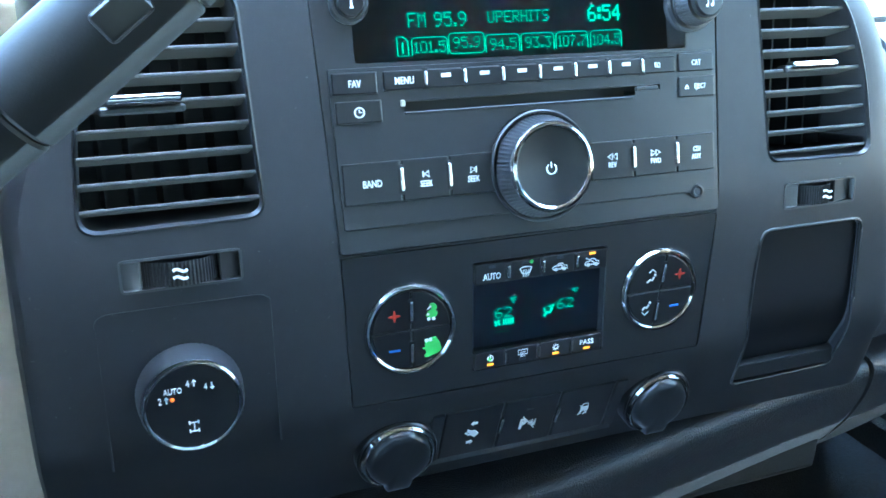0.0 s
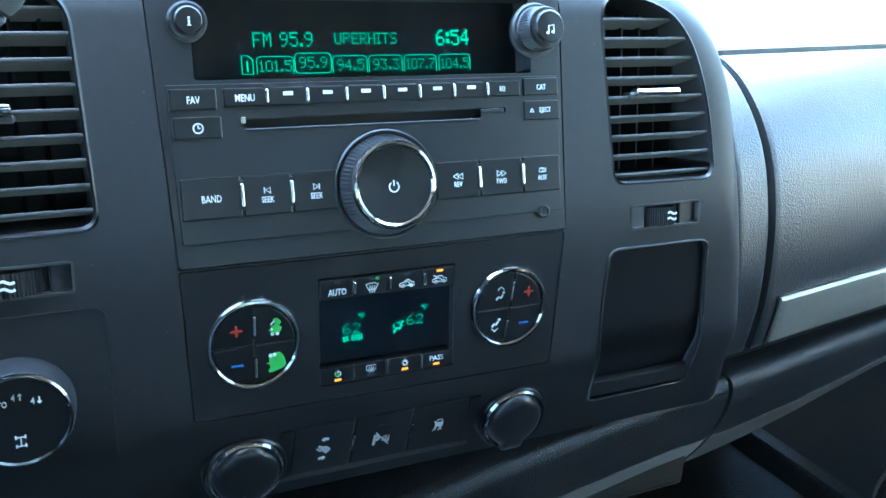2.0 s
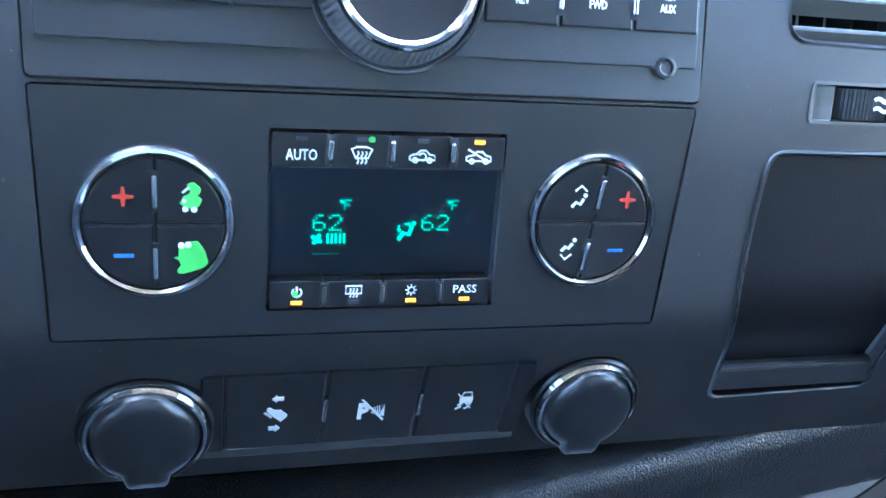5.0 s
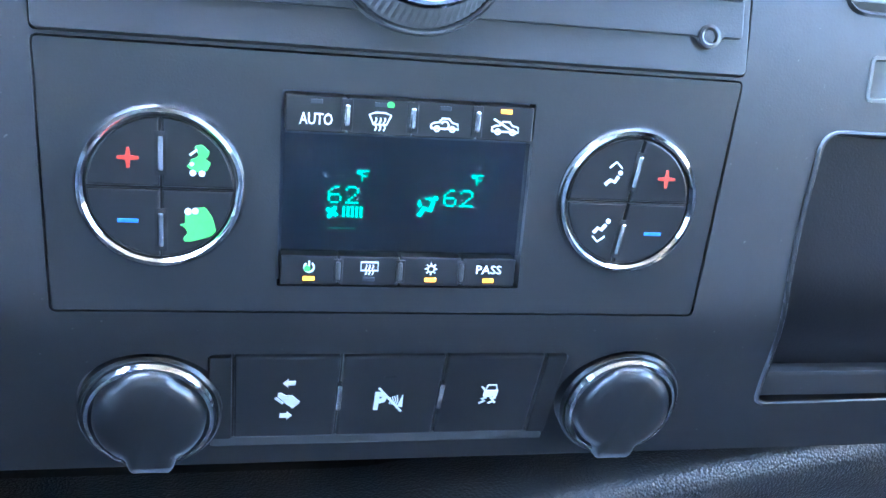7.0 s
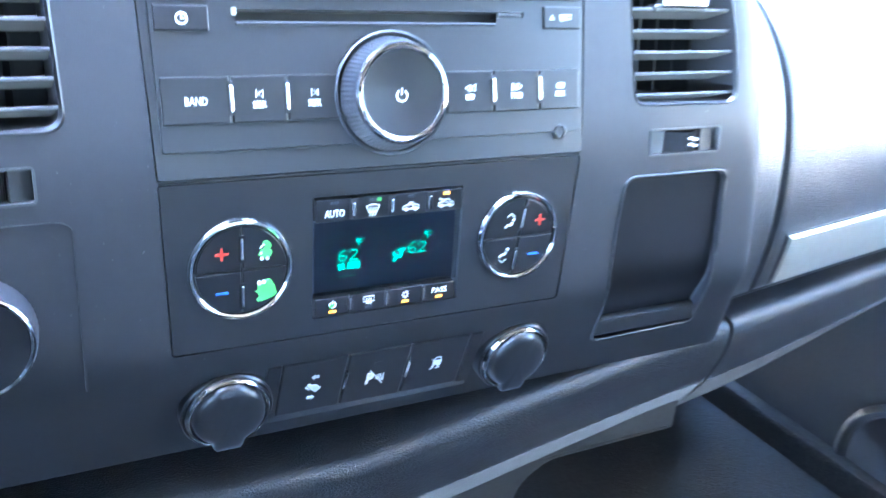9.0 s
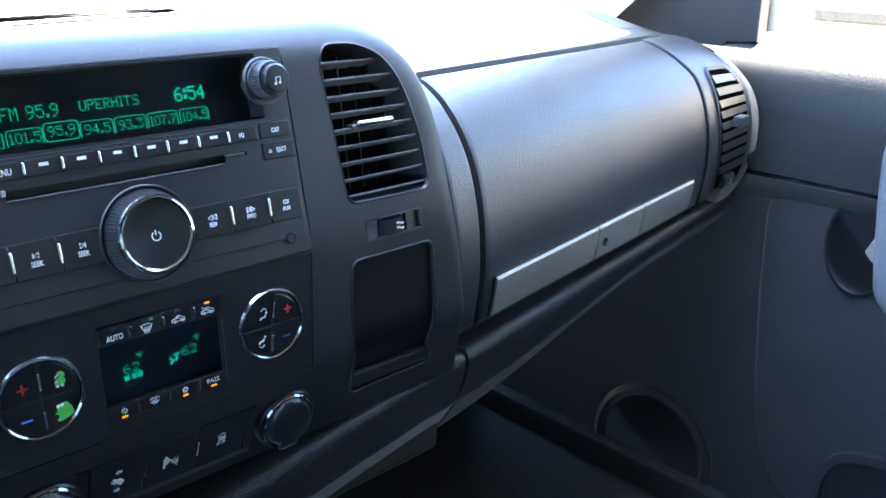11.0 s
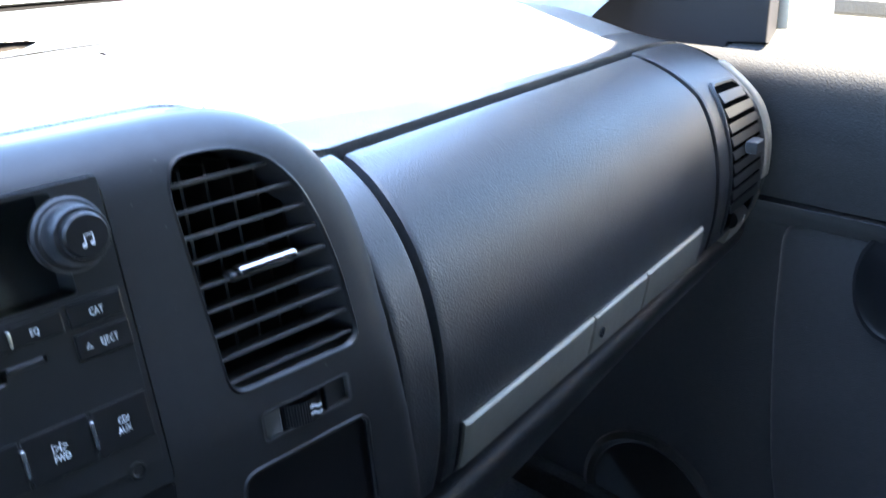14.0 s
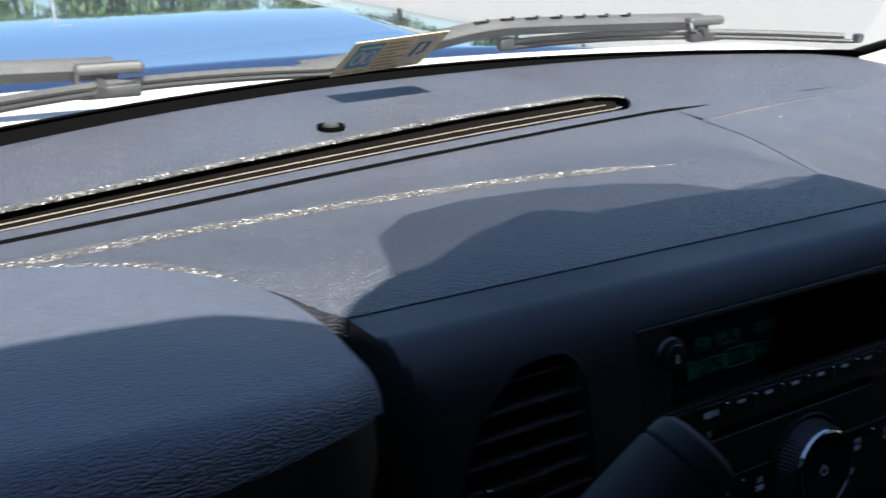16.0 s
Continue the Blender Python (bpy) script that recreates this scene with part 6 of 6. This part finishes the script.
part("channel_gap", box(0.008, 0.008, 0.53, 0.002, 2), DARK, door, "black rubber window channel", m=pose(0.870, 0.1302, 1.485, 0, -5))
part("mirror_sail", prism([(0.62, 1.08), (0.30, 1.10), (0.20, 1.165), (0.165, 1.228), (0.1235, 1.231), (0.1275, 1.62), (0.19, 1.53)], 0.0, 0.02, 0.002), POCKET, door, "black corner panel", m=Matrix(((0, 0, -1, 0.878), (1, 0, 0, 0), (0, 1, 0, 0), (0, 0, 0, 1))))
# Out of view; its width sets where sun reaches the sill.
part("window_frame", box(0.060, 1.2, 0.05, 0.01, 2), CLOTH, door, m=pose(0.8193, -0.75, 1.80))
wp = part("pane", sheet(lambda a, b: Vector((0.915 - 0.12 * b, 0.08 - 0.98 * a, 1.24 + 0.55 * b)), 4, 4), SIDE, door, m=Matrix())
wp.visible_shadow = False
part("rear_post", box(0.05, 0.14, 0.58, 0.01, 2), HEADLINER, door, m=pose(0.845, -0.95, 1.52, 0, -6))
lp = part("driver_pane", sheet(lambda a, b: Vector((-0.885 + 0.06 * b, 0.3 - 1.2 * a, 1.24 + 0.55 * b)), 4, 4), DRIVER, shell, "unseen driver window darkened to cut cabin light", m=Matrix())
lp.visible_shadow = False
part("rear_side_pane", box(0.004, 0.7, 0.55), REARSHADE, shell, "unseen rear side window darkened to cut cabin light", m=pose(0.845, -1.32, 1.52, 0, -6)).visible_shadow = False
part("rear_side_pane", box(0.004, 0.7, 0.55), REARSHADE, shell, "unseen rear side window darkened to cut cabin light", m=pose(-0.845, -1.32, 1.52, 0, 6)).visible_shadow = False
part("driver_side_wall", box(0.05, 2.2, 0.75), CLOTH, shell, m=pose(-0.87, -0.5, 0.87))
part("driver_post", box(0.05, 0.14, 0.58, 0.01, 2), HEADLINER, shell, m=pose(-0.845, -0.95, 1.52, 0, 6))
part("driver_rail", box(0.05, 1.4, 0.05, 0.01, 2), HEADLINER, shell, m=pose(-0.81, -0.85, 1.80))
part("rear_quarter", box(0.05, 0.68, 0.76), CLOTH, shell, m=pose(0.88, -1.3, 0.87))
# Plug added to stop outside light leaking in along the floor.
part("floor_gap_plug", box(0.14, 2.4, 0.10, 0.01, 2), CARPET, shell, m=pose(0.92, -0.42, 0.535))
part("kick_panel", box(0.03, 0.36, 0.52, 0.01, 2), CARPET, shell, m=pose(0.905, 0.42, 0.80))

# ---------- outside: cowl, hood, wipers ----------
truck = thing("truck_front", pose(0, 1.4, 1.0), "blue glossy truck hood with weathered grey cowl", "truck body")


def cowl_point(a, b):
    x = -0.85 + 1.70 * a
    y0, y1 = screen_y(x) - 0.03, 0.935 - 0.10 * (x / 0.85) ** 2 + 0.03 * x
    y = y0 + (y1 - y0) * b
    return Vector((x, y, 1.262 - 0.018 * b + 0.005 * math.sin(math.pi * b) + (0.002 if (int(a * 170) % 9 == 0 and 0.35 < b < 0.7 and x > 0.1) else 0)))


part("cowl", sheet(cowl_point, 170, 24, 0.004), COWLING, truck, "sun-bleached plastic cowl", m=Matrix())


def hood_panel(a, b):
    x = -0.86 + 1.72 * a
    y0 = 0.955 - 0.10 * (x / 0.85) ** 2 + 0.03 * x
    y = y0 + (2.35 - y0) * b
    dome = 0.022 * smooth01((0.42 - abs(x)) / 0.06)
    return Vector((x, y, 1.248 + dome * smooth01(b * 2.5) - 0.030 * b - 0.10 * max(0, b - 0.8) ** 2 * 6 - 0.05 * (x / 0.86) ** 4 - rolled(y - y0, 0.012)))


part("hood", sheet(hood_panel, 90, 50, 0.003), PAINT, truck, "glossy blue hood", m=Matrix())
part("gutter", sheet(lambda a, b: Vector((-0.85 + 1.7 * a, 0.92 + 0.06 * b - 0.10 * ((-0.85 + 1.7 * a) / 0.85) ** 2 + 0.03 * (-0.85 + 1.7 * a), 1.225)), 30, 2), DARK, truck, m=Matrix())
part("front_body", box(1.6, 0.04, 0.6), PAINT, truck, m=pose(0, 2.28, 0.80))
part("fender", box(0.10, 1.5, 0.35, 0.04, 3), PAINT, truck, m=pose(0.80, 1.45, 0.95))
part("fender", box(0.10, 1.7, 0.35, 0.04, 3), PAINT, truck, m=pose(-0.80, 1.45, 0.95))

def wiper(x0, x1, head, lab, base, rise):
    t = thing("wiper", pose((x0 + x1) / 2, 0.68, 1.29), lab, "windshield wiper", "windshield wipers")

    def pt(k, up=0.0):
        x = x0 + (x1 - x0) * k
        return Vector((x, screen_y(x) + 0.016 + 0.02 * math.sin(math.pi * k), base + rise * math.sin(math.pi * k) + up))
    n = 24
    part("blade", tube([pt(k / n) for k in range(n + 1)], [0.002] + [0.0035] * (n - 1) + [0.002], 8), RUBBER, t, m=Matrix())
    part("spine", tube([pt(k / n, 0.007) for k in range(1, n)], 0.0040, 8), WIPERARM, t, m=Matrix())
    c = pt(head, 0.001)
    part("clip", box(0.058, 0.016, 0.013, 0.003, 2), RUBBER, t, m=Matrix.Translation(c))
    part("latch", box(0.064, 0.017, 0.012, 0.005, 3), WIPERARM, t, m=Matrix.Translation(c + Vector((0.003, 0.006, 0.020))))
    part("hook", tube([c + Vector((-0.026, 0.0, 0.018)), c + Vector((-0.030, -0.004, 0.010)), c + Vector((-0.022, -0.006, 0.006))], 0.0032, 8), RUBBER, t, m=Matrix())
    part("pin", tube([c + Vector((-0.008, -0.011, 0.008)), c + Vector((-0.008, 0.010, 0.008))], 0.005, 12), RUBBER, t, m=Matrix())
    part("end_cap", box(0.014, 0.011, 0.012, 0.003, 2), RUBBER, t, m=Matrix.Translation(pt(0.992, 0.005)))
    part("end_cap", box(0.022, 0.013, 0.016, 0.004, 2), RUBBER, t, m=Matrix.Translation(pt(0.016, 0.005)))
    span = 0.57 * (x1 - x0) / 0.503

    def arm_point(k):
        """The pressed arm: level along the blade, then bent down to its pivot on the cowl."""
        fall = smooth01((k - 0.52) / 0.48)
        return c + Vector((0.010 - span * k, 0.008 + 0.055 * k, 0.019 + 0.003 * math.sin(math.pi * k) - 0.036 * fall))
    arm = part("arm", sheet(lambda a, b: arm_point(b) + Vector((0, -0.004 + 0.021 * a, 0.009 * math.sin(0.5 * math.pi * a))), 6, 40, 0.002), WIPERARM, t, m=Matrix())
    # Darker rubber on the side paints the arm's own shade.
    part("arm_side", sheet(lambda a, b: arm_point(b) + Vector((0, -0.004 + 0.002 * a, -0.009 * a)), 3, 40, 0.002), RUBBER, t, m=Matrix())
    for k in range(7):
        p = arm_point(0.225 + 0.062 * k) + Vector((0, 0.009, 0.0085))
        w = 0.0125 + 0.0011 * k
        part("slot", box(w, 0.006, 0.0022, 0.0005, 1), VOID, arm, m=Matrix.Translation(p))
        part("slot_lip", box(0.003, 0.005, 0.004, 0.0005, 1), RUBBER, arm, m=Matrix.Translation(p + Vector((w / 2, 0, 0.0015))))
    part("arm_head", lathe([(0.013, -0.02), (0.013, 0.002), (0.009, 0.006), (0.002, 0.007)], 20), WIPERARM, t, m=Matrix.Translation(arm_point(1)))
    return t


wiper(0.262, 0.765, 0.61, "black wiper with flat blade on the passenger side", 1.290, 0.004)
wiper(-0.62, 0.050, 0.60, "black wiper with flat blade on the driver side", 1.276, 0.012)

# inspection sticker on the glass
q00, q10, q01 = Vector((-0.019, 0.588, 1.292)), Vector((0.088, 0.597, 1.297)), Vector((-0.026, 0.522, 1.336))
ax = (q10 - q00).normalized()
az = ax.cross(q01 - q00).normalized()
ay = az.cross(ax)
SM = Matrix(((ax.x, ay.x, az.x, q00.x), (ax.y, ay.y, az.y, q00.y), (ax.z, ay.z, az.z, q00.z), (0, 0, 0, 1))) @ Matrix.Translation((0, 0, -0.006))
stick = thing("inspection_sticker", SM, "tan and blue paper inspection sticker on the windshield", "sticker")
part("paper", prism(rounded(rect(0, 0, 0.106, 0.074), 0.002), -0.0006, 0.0), STICKER, stick, m=SM)
part("blue_field", prism(rect(0.008, 0.016, 0.036, 0.067), 0.0, 0.0004), STICKBLUE, stick, "faded blue printed field", m=SM, smooth=False)
part("grey_field", prism(rect(0.074, 0.012, 0.098, 0.066), 0.0, 0.0004), STICKGREY, stick, "pale grey printed field", m=SM, smooth=False)
for k in range(7):
    # rows of faded print between the two fields, of uneven length
    length = (0.030, 0.024, 0.032, 0.020, 0.031, 0.027, 0.022)[k]
    part("print_bar", box(length, 0.0028, 0.0004, at=(0.040 + length / 2, 0.014 + 0.0082 * k, 0.0003)), STICKBROWN, stick, m=SM, smooth=False)
for k in range(2):
    part("print_ring", stroke([(0.016 + 0.012 * k + 0.0045 * math.cos(a), 0.038 + 0.014 * math.sin(a)) for a in [2 * math.pi * n / 20 for n in range(20)]], 0.0030, 0.0004, 0.0008, True), STICKGREY, stick, m=SM, smooth=False)
part("print_bar", box(0.024, 0.004, 0.0004, at=(0.022, 0.060, 0.0006)), STICKGREY, stick, m=SM, smooth=False)
part("print_ring", stroke([(0.080, 0.026), (0.080, 0.056), (0.091, 0.056), (0.092, 0.034), (0.086, 0.030)], 0.0034, 0.0004, 0.0008), INK, stick, m=SM, smooth=False)
for k in range(5):
    part("print_bar", box(0.012, 0.0022, 0.0004, at=(0.012 + 0.019 * k, 0.0065, 0.0003)), STICKBROWN, stick, m=SM, smooth=False)

# ---------- surroundings ----------
ground = tagged(part("ground", sheet(lambda a, b: Vector((-3000 + 6000 * a, -3000 + 6000 * b, 0)), 12, 12), ASPHALT, None), "pale worn asphalt parking lot", "ground", kind="structure")


def tree(seed):
    rnd = random.Random(seed)
    t = thing("tree", Matrix(), "broad green leafy tree behind the parking lot", "tree", "row of trees")
    limbs = tube([(0, 0, -0.1), (0.1, 0, 2.0), (0.0, 0.15, 4.2), (0.2, 0.1, 6.5)], [0.28, 0.22, 0.16, 0.05], 10)
    for k in range(6):
        a = k * 1.1
        limbs = merge(limbs, tube([(0, 0.1, 2.6 + 0.5 * k), (1.3 * math.cos(a), 1.3 * math.sin(a), 3.8 + 0.5 * k), (2.3 * math.cos(a), 2.3 * math.sin(a), 4.6 + 0.5 * k)], [0.10, 0.06, 0.02], 7))
    part("trunk", limbs, BARK, t)
    bm = bmesh.new()
    lumps = [(rnd.gauss(0, 1.5), rnd.gauss(0, 1.5), 4.2 + 3.6 * rnd.random(), 0.8 + 0.8 * rnd.random()) for _ in range(26)]
    for x, y, z, r in lumps:
        for _ in range(60):
            d = Vector((rnd.gauss(0, 1), rnd.gauss(0, 1), rnd.gauss(0, 1))).normalized() * r * (0.6 + 0.4 * rnd.random())
            c, e = Vector((x, y, z)) + d, Vector((rnd.uniform(-1, 1), rnd.uniform(-1, 1), rnd.uniform(-1, 1))).normalized()
            f = e.orthogonal().normalized()
            s = 0.16 + 0.12 * rnd.random()
            bm.faces.new([bm.verts.new(c + e * s * p + f * s * q * 0.7) for p, q in ((-1, 0), (0, -1), (1, 0), (0, 1))])
    part("crown", bm, LEAF, t, smooth=False)
    return t


rnd = random.Random(4)
kinds = [tree(k) for k in (1, 2, 3)]
for k, o in enumerate(kinds):
    o.matrix_basis = pose(-6 + 8 * k, 62, 0, 0, 0, 40 * k)
for k in range(24):
    copy_thing(kinds[k % 3], pose(-75 + 6.4 * k + rnd.uniform(-2, 2), 58 + rnd.uniform(0, 18), 0, 0, 0, rnd.uniform(0, 360)))
lamp = thing("street_lamp", pose(-4.5, 40, 0), "grey steel parking lot lamp post", "street lamp", "parking lot lamps")
part("pole", tube([(0, 0, 0), (0, 0, 9)], [0.10, 0.07], 12), STEEL, lamp)
part("head", box(0.9, 0.35, 0.14, 0.04, 2), STEEL, lamp, m=pose(-4.1, 40, 9.0))
copy_thing(lamp, pose(5, 48, 0))
